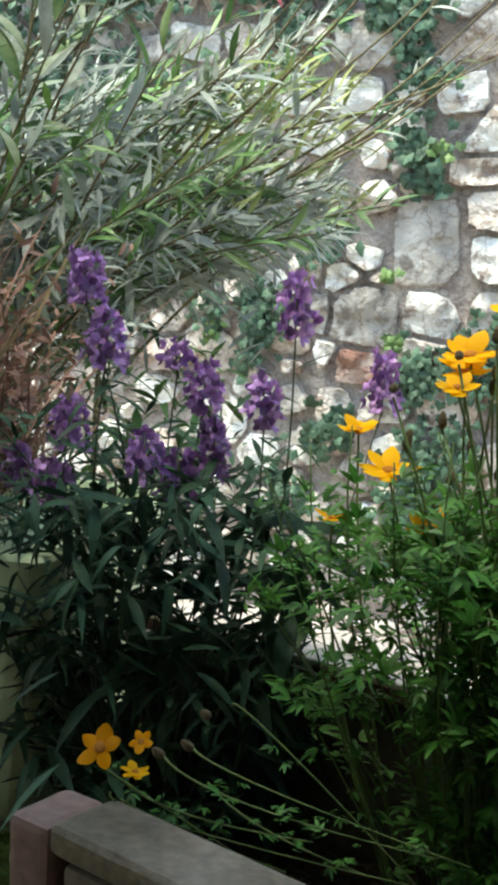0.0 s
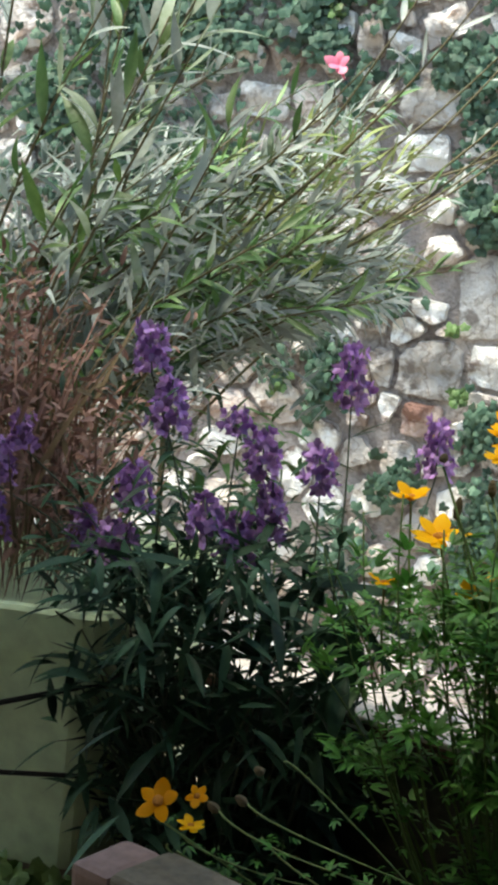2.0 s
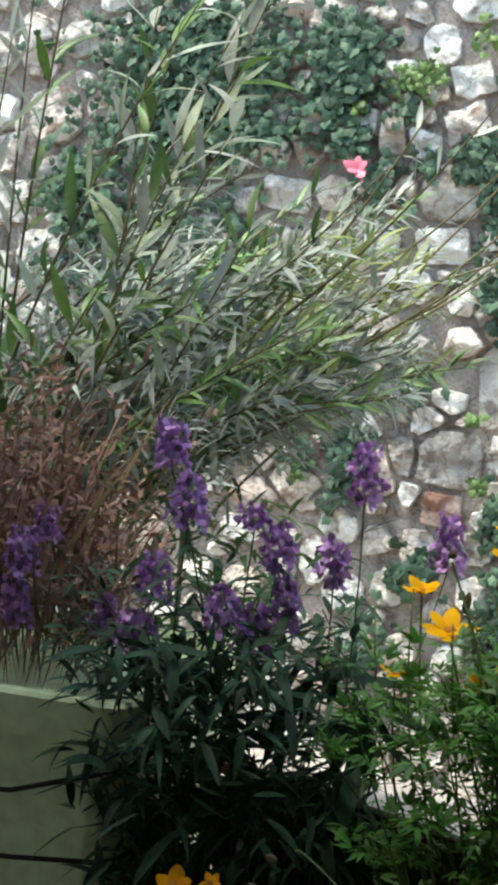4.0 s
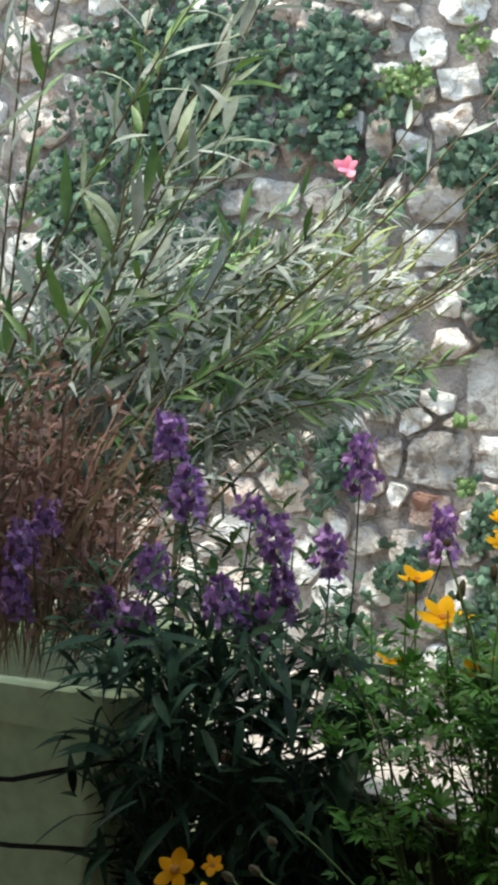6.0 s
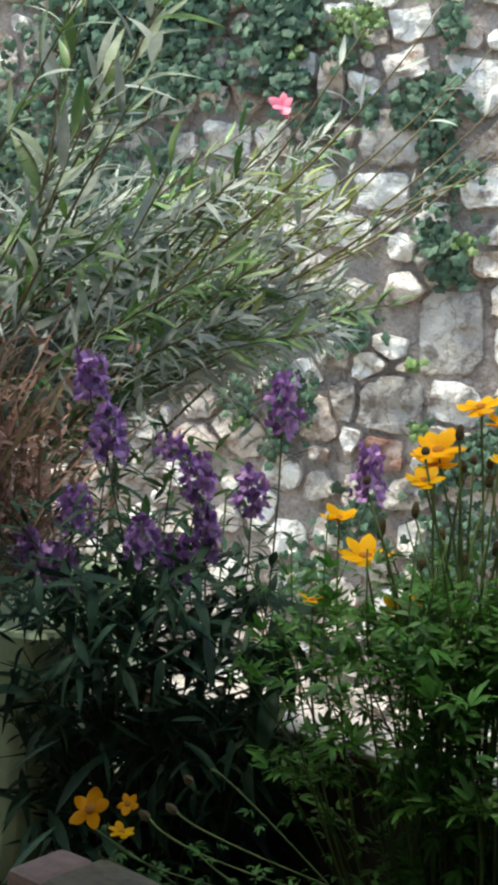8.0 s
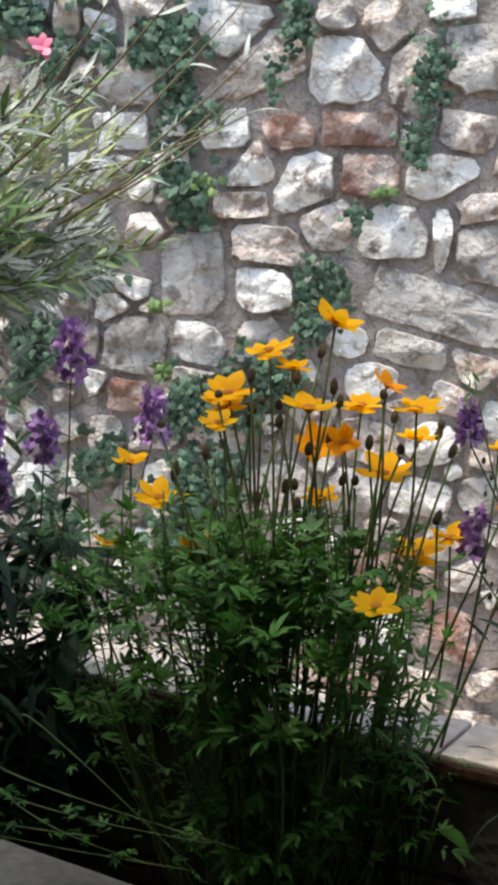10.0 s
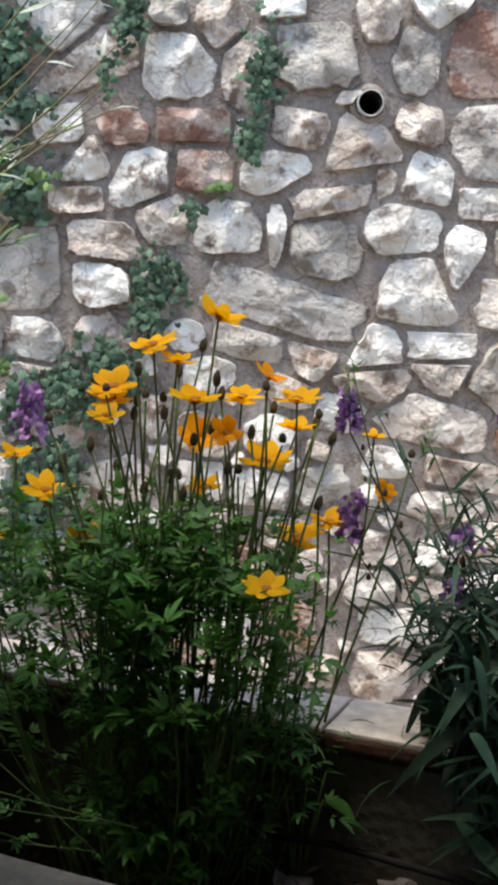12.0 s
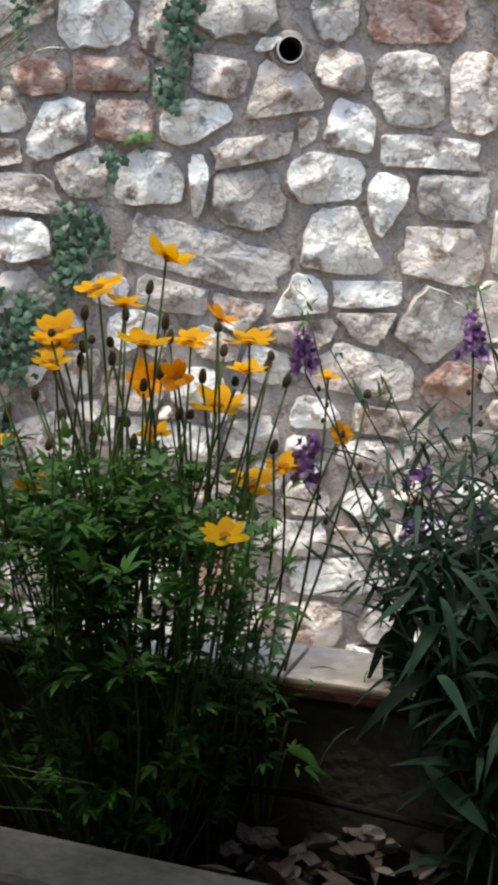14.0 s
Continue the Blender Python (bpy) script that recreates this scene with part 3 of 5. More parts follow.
def stone_mesh(s, near, rng):
    """A rough stone: an angular outline cut back from its neighbours, a chamfered edge and a broken face."""
    n, poly = 30, BLANKS[s]
    for o in near:
        gap, ax, az, far = parting(poly, BLANKS[o])
        if gap < JOINT:
            mid = sum(x * ax + z * az for x, z in poly) / len(poly)
            poly = clip(poly, ax, az, max(mid + 0.01, far + gap / 2 - JOINT / 2))
    poly = [(x - s[0], z - s[1]) for x, z in poly]
    worn = []
    for k, (x1, z1) in enumerate(poly):
        c = rng.uniform(0.06, 0.24)
        for x2, z2 in (poly[k - 1], poly[(k + 1) % len(poly)]):
            worn.append((x1 + (x2 - x1) * c, z1 + (z2 - z1) * c))
    poly = worn
    ring = outline(poly, n, rng)
    proud = rng.uniform(0.020, 0.046)
    tx, tz = rng.uniform(-0.10, 0.10), rng.uniform(-0.14, 0.08)
    seed = Vector((rng.uniform(0, 99), rng.uniform(0, 99), 0))

    facets = [(rng.uniform(-.4, .4), rng.uniform(-.4, .4), rng.uniform(0, 0.005)) for _ in range(5)] + [(tx, tz, 0.006)]

    def face(x, z):
        p = Vector((x, z, 0))
        return -proud - 0.004 + max(a * x + b * z + c for a, b, c in facets) * 0.9 + 0.030 * noise.noise(p * 8 + seed) + 0.024 * noise.noise(p * 22 + seed)

    v, f = [], []
    rows = [(1.0, 0.05), (1.0, 0.004), (0.965, None), (0.965, None), (0.70, None), (0.38, None)]
    mx, mz = sum(p[0] for p in ring) / n, sum(p[1] for p in ring) / n
    for scale, y in rows:
        for x, z in ring:
            x, z = mx + (x - mx) * scale, mz + (z - mz) * scale
            v.append((x, y if y is not None else min(0.004, face(x, z)), z))
    v.append((mx, face(mx, mz), mz))
    for r in (0, 1, 3, 4):
        for k in range(n):
            p, q = r * n + k, r * n + (k + 1) % n
            f.append((p, q, q + n, p + n))
    for k in range(n):
        f.append((5 * n + k, 5 * n + (k + 1) % n, 6 * n))
    return v, f


# ---- planter, pot ----


def trough():
    """Masonry trough: its own x runs along it from the free end, y from the camera's side to the far side."""
    t = thing("masonry_planter", "long plastered masonry planter with a terracotta coping", "planter")
    t.matrix_basis = TROUGH_M
    length = 2.2
    skew = Matrix.Translation((-0.1, 0, 0)) @ Matrix.Rotation(radians(-3.0), 4, "Z") @ Matrix.Translation((0.1, 0, 0))
    part("front_wall", box_mesh("front_wall", (length, 0.05, 1.09), CONCRETE, 0.006, (length / 2 - 0.085, -0.060, 0.545)), t, "weathered grey concrete front wall", skew)
    part("plinth", box_mesh("plinth", (length + 0.2, 0.38, 0.59), CONCRETE, 0.008, (length / 2 - 0.19, 0.092, -0.305)), t)
    part("front_rim", box_mesh("front_rim", (length + 0.02, 0.060, 0.022), RIM, 0.009, (length / 2 - 0.086, -0.059, 1.104), 3), t, "", skew)
    part("back_wall", box_mesh("back_wall", (length + 0.22, 0.05, 1.116), DARK_CONCRETE, 0.006, (length / 2 - 0.20, 0.255, 0.558)), t, "dark concrete back wall")
    part("end_block", box_mesh("end_block", (0.036, 0.054, 1.112), TERRACOTTA_PALE, 0.006, (-0.116, -0.063, 0.556)), t, "dusty pink brick end block")
    part("end_wall", box_mesh("end_wall", (0.04, 0.165, 0.98), DARK_CONCRETE, 0.006, (-0.235, 0.147, 0.49)), t)
    part("side_wall", box_mesh("side_wall", (0.20, 0.03, 0.98), DARK_CONCRETE, 0.006, (-0.155, 0.078, 0.49)), t)
    part("end_wall", box_mesh("end_wall", (0.05, 0.29, 1.08), DARK_CONCRETE, 0.006, (length - 0.11, 0.085, 0.54)), t)
    x = -0.31
    for k in range(11):
        w = rnd.uniform(0.22, 0.27)
        tile = part("coping_tile", box_mesh("coping_tile", (w - 0.002, 0.085, 0.012), TERRACOTTA, 0.003, (x + w / 2, 0.267, 1.127 + rnd.uniform(-.002, .002))), t, "terracotta coping tile, its pink top paled as if sunlit")
        # Thin top slab whose pale colour stands in for sun on the tile.
        part("tile_top", box_mesh("tile_top", (w - 0.003, 0.083, 0.006), SUNLIT_TILE, 0.002, (x + w / 2, 0.267, 1.135)), tile)
        x += w
    bm = bmesh.new()
    bmesh.ops.create_grid(bm, x_segments=60, y_segments=10, size=0.5)
    for q in bm.verts:
        q.co = Vector((q.co.x * (length + 0.02) + length / 2 - 0.130, q.co.y * 0.294 + 0.081 if q.co.x > -0.41 else q.co.y * 0.13 + 0.165, 0.985 + 0.03 * noise.noise(q.co * 23) + 0.01 * noise.noise(q.co * 90)))
    me = bpy.data.meshes.new("soil")
    bm.to_mesh(me)
    bm.free()
    me.materials.append(SOIL)
    part("soil", me, t, "dark bare soil strewn with litter")
    return t


trough()


def sage_pot():
    """Rectangular plastic trough pot: tapered shell with a turned lip, soil inside."""
    p = thing("plastic_planter", "sage green rectangular plastic planter tied round with tubing", "planter", (-1.055, -3.80, 0.985))
    p.scale = (0.92, 0.92, 0.95)

    def ring(hx, hy, z, r=0.03):
        out = []
        for cx, cy, a0 in ((1, 1, 0), (-1, 1, 90), (-1, -1, 180), (1, -1, 270)):
            for k in range(5):
                a = radians(a0 + 22.5 * k)
                out.append((cx * (hx - r) + r * math.cos(a), cy * (hy - r) + r * math.sin(a), z))
        return out

    def shell(name, rings, lb=""):
        v, f = [], []
        for r in rings:
            v += r
        n = 20
        for k in range(len(rings) - 1):
            for s in range(n):
                a, b = k * n + s, k * n + (s + 1) % n
                f.append((a, b, b + n, a + n))
        f.append(tuple(range(n - 1, -1, -1)))
        f.append(tuple(range((len(rings) - 1) * n, len(rings) * n)))
        return part(name, mesh_from(name, v, f, SAGE, False), p, lb)

    shell("body", [ring(0.222, 0.122, 0.0), ring(0.228, 0.126, 0.004), ring(0.248, 0.142, 0.205), ring(0.242, 0.136, 0.205), ring(0.236, 0.131, 0.19)])
    shell("lip", [ring(0.250, 0.143, 0.206), ring(0.258, 0.152, 0.208), ring(0.262, 0.156, 0.245), ring(0.259, 0.153, 0.249), ring(0.250, 0.144, 0.249), ring(0.247, 0.141, 0.244), ring(0.244, 0.138, 0.225)], "thick turned rim")
    v = ring(0.243, 0.137, 0.222)
    part("soil", mesh_from("soil", v, [tuple(range(20))], SOIL), p)
    for z0, z1, z2 in ((0.135, 0.155, 0.182), (0.085, 0.093, 0.103)):
        pts = [(-0.255, -0.10, z0), (-0.252, -0.152, z0), (0.0, -0.151, z0 + .3 * (z1 - z0)), (0.14, -0.150, z1), (0.225, -0.150, z2), (0.248, -0.135, z2 + .003), (0.250, 0.02, z2 + .004)]
        tv, tf = tube(pts, 0.0026, 0.0026)
        part("tube", mesh_from("tube", tv, tf, BLACK_TUBE, True), p, "thin black irrigation tube")
    return p


sage_pot()
ledge = tagged(new("low_wall", box_mesh("low_wall", (1.805, 0.16, 1.585), CONCRETE, 0.008)), "low grey concrete wall carrying the pot", "low wall", kind="structure")
ledge.location = (-1.7125, -3.76, 0.1915)

# ---- plants ----
SOIL_Z = 0.985


def stem(owner, pts, r0, r1, mat, name="stem", sides=5):
    v, f = tube(pts, r0, r1, sides)
    return part(name, mesh_from(name, v.tolist(), f, mat, True), owner)


# Golden daisies
daisy = thing("golden_daisy_plant", "bushy daisy plant with golden blooms and lacy leaves", "flowering plant")
DEEP_PETALS = [mesh_from("petal", *petal(0.68, c), ORANGE_PETAL, True) for c in (0.10, -0.12)]
PETALS = [mesh_from("petal", *petal(0.68, c), YELLOW_PETAL, True) for c in (0.06, 0.14, -0.05)]


def disc_mesh():
    v, f = [], []
    for r, z in ((0.0, -0.10), (0.07, -0.06), (0.125, 0.0), (0.11, 0.04), (0.06, 0.065)):
        for k in range(10):
            v.append((r * math.cos(k * .6283), r * math.sin(k * .6283), z))
    for r in range(4):
        for k in range(10):
            a, b = r * 10 + k, r * 10 + (k + 1) % 10
            f.append((a, b, b + 10, a + 10))
    f.append(tuple(range(40, 50)))
    return mesh_from("flower", v, f, ORANGE_DISC, True)


DISC = disc_mesh()
CENTRE = Vector((-0.45, -4.00, SOIL_Z))
DAISY_STEMS = []


def bloom(x, y, z, width, face, root=None):
    """A bloom and its stalk. face: s seen from its side, c turned to the viewer, f half raised, l leaning."""
    width *= 1.0 if root else 1.16
    tilt = {"s": 12, "c": 48, "f": 30, "l": 34}[face]
    az = {"s": rnd.uniform(150, 210), "c": rnd.uniform(165, 200), "f": 235, "l": 250}[face]
    m = Matrix.Translation((x, y, z)) @ Matrix.Rotation(radians(az), 4, "Z") @ Matrix.Rotation(radians(-tilt + rnd.uniform(-8, 8)), 4, "X") @ Matrix.Rotation(rnd.uniform(0, 6), 4, "Z")
    head = part("flower", DISC, daisy, "", m @ Matrix.Scale(width * (0.82 if face == "c" else 1.12), 4))
    count = 8 if face in "sf" else 5 if root else 7
    for k in range(count):
        lift = rnd.uniform(-4, 24) + (10 if face == "f" else 0)
        slim = rnd.uniform(0.9, 1.2) if root else rnd.uniform(0.85, 1.15)
        lift += rnd.uniform(-16, 8) if root else rnd.uniform(-22, 18) if face == "c" else 0
        pm = Matrix.Rotation(2 * math.pi * k / count + rnd.uniform(-.15, .15), 4, "Z") @ Matrix.Rotation(radians(lift), 4, "X") @ Matrix.Translation((0, 0.08, 0.01)) @ Matrix.Diagonal((slim, rnd.uniform(.78, 1.0), 1, 1)) @ Matrix.Scale(0.46, 4)
        part("petal", rnd.choice(DEEP_PETALS if face in "cl" else PETALS), head, "", pm)
    b = Vector(root) if root else Vector((CENTRE.x + (x - CENTRE.x) * 0.32 + rnd.uniform(-.03, .03), rnd.uniform(-4.01, -3.95), SOIL_Z))
    neck = m @ Vector((0, 0, -0.09 * width))
    if not root:
        DAISY_STEMS.append(bow(b, neck, (rnd.uniform(-.025, .025), rnd.uniform(-.01, .01), 0)))
        stem(daisy, DAISY_STEMS[-1], 0.0016, 0.001, DAISY_STEM)


def seed_mesh():
    v, f = [], []
    prof = ((0.0, -0.55), (0.28, -0.45), (0.42, -0.15), (0.40, 0.15), (0.28, 0.45), (0.12, 0.62))
    for r, z in prof:
        for k in range(8):
            q = r * (1.12 if k % 2 else 0.9)
            v.append((q * math.cos(k * .7854), q * math.sin(k * .7854), z))
    for r in range(len(prof) - 1):
        for k in range(8):
            a, b = r * 8 + k, r * 8 + (k + 1) % 8
            f.append((a, b, b + 8, a + 8))
    f.append(tuple(range(40, 48)))
    return mesh_from("seed_head", v, f, SEED, False)


SEED_ME = seed_mesh()


def seed_head(x, y, z, size):
    m = Matrix.Translation((x, y, z)) @ Matrix.Rotation(rnd.uniform(-.3, .3), 4, "Y") @ Matrix.Diagonal((0.0088, 0.0088, 0.0108 * size, 1))
    part("seed_head", SEED_ME, daisy, "", m)
    b = (CENTRE.x + (x - CENTRE.x) * 0.32 + rnd.uniform(-.03, .03), rnd.uniform(-4.01, -3.95), SOIL_Z)
    DAISY_STEMS.append(bow(b, (x, y, z - 0.006), (rnd.uniform(-.025, .025), rnd.uniform(-.01, .01), 0)))
    stem(daisy, DAISY_STEMS[-1], 0.0016, 0.001, DAISY_STEM)


bloom(-0.427, -3.931, 1.461, 0.0350, 'f')
bloom(-0.481, -3.906, 1.434, 0.0337, 's')
bloom(-0.460, -3.920, 1.423, 0.0266, 's')
bloom(-0.512, -3.902, 1.398, 0.0362, 's')
bloom(-0.515, -3.900, 1.386, 0.0318, 's')
bloom(-0.514, -3.945, 1.380, 0.0262, 's')
bloom(-0.444, -3.949, 1.396, 0.0347, 's')
bloom(-0.407, -3.883, 1.392, 0.0322, 's')
bloom(-0.386, -3.929, 1.415, 0.0256, 'l')
bloom(-0.363, -3.931, 1.398, 0.0331, 's')
bloom(-0.443, -3.870, 1.355, 0.0429, 'c')
bloom(-0.418, -3.912, 1.366, 0.0333, 'c')
bloom(-0.360, -3.883, 1.368, 0.0305, 's')
bloom(-0.386, -3.912, 1.343, 0.0384, 's')
bloom(-0.297, -3.899, 1.366, 0.0174, 's')
bloom(-0.290, -3.938, 1.328, 0.0232, 'c')
bloom(-0.330, -3.899, 1.293, 0.0323, 's')
bloom(-0.355, -3.881, 1.273, 0.0399, 's')
bloom(-0.383, -4.030, 1.268, 0.0290, 's')
bloom(-0.519, -3.891, 1.280, 0.0242, 'c')
bloom(-0.435, -3.896, 1.317, 0.0257, 's')
bloom(-0.595, -3.874, 1.332, 0.0280, 's')
bloom(-0.565, -3.902, 1.309, 0.0363, 's')
bloom(-0.606, -3.903, 1.269, 0.0219, 's')
bloom(-0.533, -3.926, 1.275, 0.0229, 's')
seed_head(-0.489, -3.948, 1.418, 1)
seed_head(-0.441, -3.881, 1.433, 1)
seed_head(-0.428, -3.912, 1.409, 1.1)
seed_head(-0.424, -3.892, 1.395, 1)
seed_head(-0.460, -3.880, 1.411, 1)
seed_head(-0.495, -3.893, 1.375, 1)
seed_head(-0.532, -3.876, 1.345, 1.1)
seed_head(-0.550, -3.918, 1.335, 1.4)
seed_head(-0.430, -3.886, 1.367, 1.4)
seed_head(-0.398, -3.914, 1.367, 1)
seed_head(-0.380, -3.875, 1.383, 0.9)
seed_head(-0.344, -3.880, 1.373, 1)
seed_head(-0.334, -3.942, 1.369, 1)
seed_head(-0.342, -3.939, 1.316, 1)
seed_head(-0.416, -3.933, 1.340, 0.9)
seed_head(-0.510, -3.873, 1.327, 0.9)
seed_head(-0.518, -3.915, 1.310, 0.8)
seed_head(-0.463, -3.900, 1.325, 1)
seed_head(-0.451, -3.926, 1.316, 1)
seed_head(-0.529, -3.909, 1.290, 0.8)
seed_head(-0.469, -3.919, 1.380, 0.9)
seed_head(-0.268, -3.922, 1.357, 0.6)
buds = random.Random(91)
for k in range(12):
    seed_head(buds.uniform(-0.58, -0.33), buds.uniform(-3.95, -3.88), buds.uniform(1.30, 1.41), buds.uniform(0.5, 0.9))
# Fallen blooms over the front rim, on long trailing stalks.
for bx, by, bz, bw, bf in ((-0.700, -4.119, 1.158, 0.041, "c"), (-0.676, -4.11, 1.162, 0.022, "c"), (-0.674, -4.125, 1.148, 0.017, "s")):
    bloom(bx, by, bz, bw, bf, (0, 0, 0))
def arc(a, m, b, n=12):
    """A smooth bend from a to b by way of m."""
    a, m, b = Vector(a), Vector(m), Vector(b)
    c = m * 2 - (a + b) / 2
    return [a * (1 - u) ** 2 + c * (2 * u * (1 - u)) + b * u * u for u in (k / n for k in range(n + 1))]


TRAILS = [arc((-0.702, -4.112, 1.143), (-0.673, -4.095, 1.117), (-0.56, -4.07, 1.048)), arc((-0.698, -4.105, 1.122), (-0.655, -4.09, 1.099), (-0.50, -4.06, 1.07)),
          arc((-0.693, -4.10, 1.116), (-0.653, -4.09, 1.096), (-0.585, -4.08, 1.075)), arc((-0.668, -4.09, 1.146), (-0.610, -4.09, 1.122), (-0.49, -4.06, 1.092)),
          arc((-0.651, -4.08, 1.150), (-0.600, -4.08, 1.130), (-0.47, -4.05, 1.085)), arc((-0.623, -4.09, 1.187), (-0.591, -4.09, 1.167), (-0.50, -4.07, 1.075)),
          arc((-0.690, -4.10, 1.128), (-0.648, -4.09, 1.108), (-0.57, -4.07, 1.094)), arc((-0.640, -4.08, 1.128), (-0.600, -4.08, 1.102), (-0.535, -4.06, 1.072))]
for pts in TRAILS:
    stem(daisy, pts, 0.0008, 0.0005, GREEN_STEM)
for at, size in (((-0.643, -4.08, 1.174), 0.7), ((-0.653, -4.085, 1.153), 0.9), ((-0.671, -4.09, 1.147), 0.9)):
    part("seed_head", SEED_ME, daisy, "", Matrix.Translation(at) @ Matrix.Rotation(-1.0, 4, "Y") @ Matrix.Diagonal((0.0075, 0.0075, 0.0095 * size, 1)))


def lacy(owner, count, where, mat, name, size=(0.018, 0.034), seed=5, label="", rise=(-0.5, 0.9)):
    """Finely cut leaves: five narrow leaflets each, joined."""
    r, soup = random.Random(seed), Soup()
    small = leaf(0.30, 0.3, 0.25, 3)
    for _ in range(count):
        p = Vector(where(r))
        az, el, s = r.uniform(0, 6.283), r.uniform(*rise), r.uniform(*size)
        d = Vector((math.cos(az) * math.cos(el), math.sin(az) * math.cos(el), math.sin(el)))
        fm = frame_of(d, (r.uniform(-.4, .4), r.uniform(-.4, .4), 1))
        for ang, k in ((0, 1.0), (38, .75), (-38, .75), (75, .5), (-75, .5)):
            m = fm @ Matrix.Rotation(radians(ang), 3, "Z") * 1.0
            soup.add(small, Matrix.Translation(p + fm @ Vector((0, (0.25 if abs(ang) < 50 else 0) * s, 0))) @ (m @ Matrix.Scale(s * k, 3)).to_4x4())
    return tagged(part(name, soup.mesh(name, mat), owner, label), kind="stuff")


for k in range(70):
    a = Vector((rnd.gauss(-0.455, 0.035), rnd.uniform(-4.01, -3.94), SOIL_Z))
    tip = (min(-0.36, a.x + (a.x + 0.45) * 1.8 + rnd.uniform(-.025, .025)), a.y + rnd.uniform(-.03, .05), rnd.uniform(1.16, 1.36))
    DAISY_STEMS.append(bow(a, tip, (rnd.uniform(-.03, .03), 0, 0)))
    stem(daisy, DAISY_STEMS[-1], 0.0014, 0.0007, DAISY_STEM, sides=4)


def daisy_spot(low, high, most, west=-9.0, sparse=0.0):
    """Gives places of leaves on the stalks between two heights; sparse thins out the eastern side."""
    stalks = [q for q in DAISY_STEMS if west < q[8].x < -0.335]

    def spot(r):
        pts = r.choice(stalks)
        if pts[8].x > -0.41 and r.random() < sparse:
            pts = r.choice(stalks)
        u = min(8 * (r.triangular(low, high, most) - SOIL_Z) / (pts[8].z - SOIL_Z), 7.6)
        return pts[int(u)].lerp(pts[int(u) + 1], u % 1) + Vector((r.gauss(0, .012), r.gauss(0, .012), 0))
    return spot


lacy(daisy, 1250, daisy_spot(1.20, 1.318, 1.25, sparse=0.75), LACY_LEAF, "foliage", (0.011, 0.025), seed=5, rise=(-0.2, 1.3))
lacy(daisy, 430, daisy_spot(1.0, 1.14, 1.06, west=-0.53), LACY_LEAF, "foliage", (0.012, 0.024), seed=12, rise=(-0.4, 1.1))
lacy(daisy, 620, daisy_spot(1.04, 1.24, 1.17), LACY_LEAF, "foliage", (0.009, 0.020), seed=8, rise=(-0.4, 1.1))
lacy(daisy, 260, lambda r: (r.uniform(-0.63, -0.5), r.uniform(-3.95, -3.80), r.triangular(1.15, 1.30, 1.24)), LACY_LEAF, "foliage", (0.007, 0.017), seed=6)
lacy(daisy, 90, lambda r: (r.gauss(-0.352, .014), r.gauss(-3.98, .02), r.triangular(1.07, 1.20, 1.14)), LACY_LEAF, "foliage", (0.009, 0.018), seed=10)
lacy(daisy, 70, lambda r: r.choice(TRAILS)[r.randint(4, 12)] + Vector((r.gauss(0, .005), r.gauss(0, .005), r.gauss(0, .005))), LACY_LEAF, "foliage", (0.005, 0.012), seed=7)
# Purple angelonias
left_angelonia = thing("angelonia_plant", "dense angelonia with purple flower spikes and dark leaves", "flowering plant", group="angelonias")
right_angelonia = thing("angelonia_plant", "sparse angelonia with few purple flowers and dark leaves", "flowering plant", group="angelonias")
ROOT = {left_angelonia: Vector((-0.728, -3.95, SOIL_Z)), right_angelonia: Vector((-0.15, -4.11, SOIL_Z))}
FLORET = petal(0.8, 0.15, 2)
BLADES = [mesh_from("leaf", *q, DARK_LEAF_ONE, True) for q in SLIM + LEAVES[:1]]


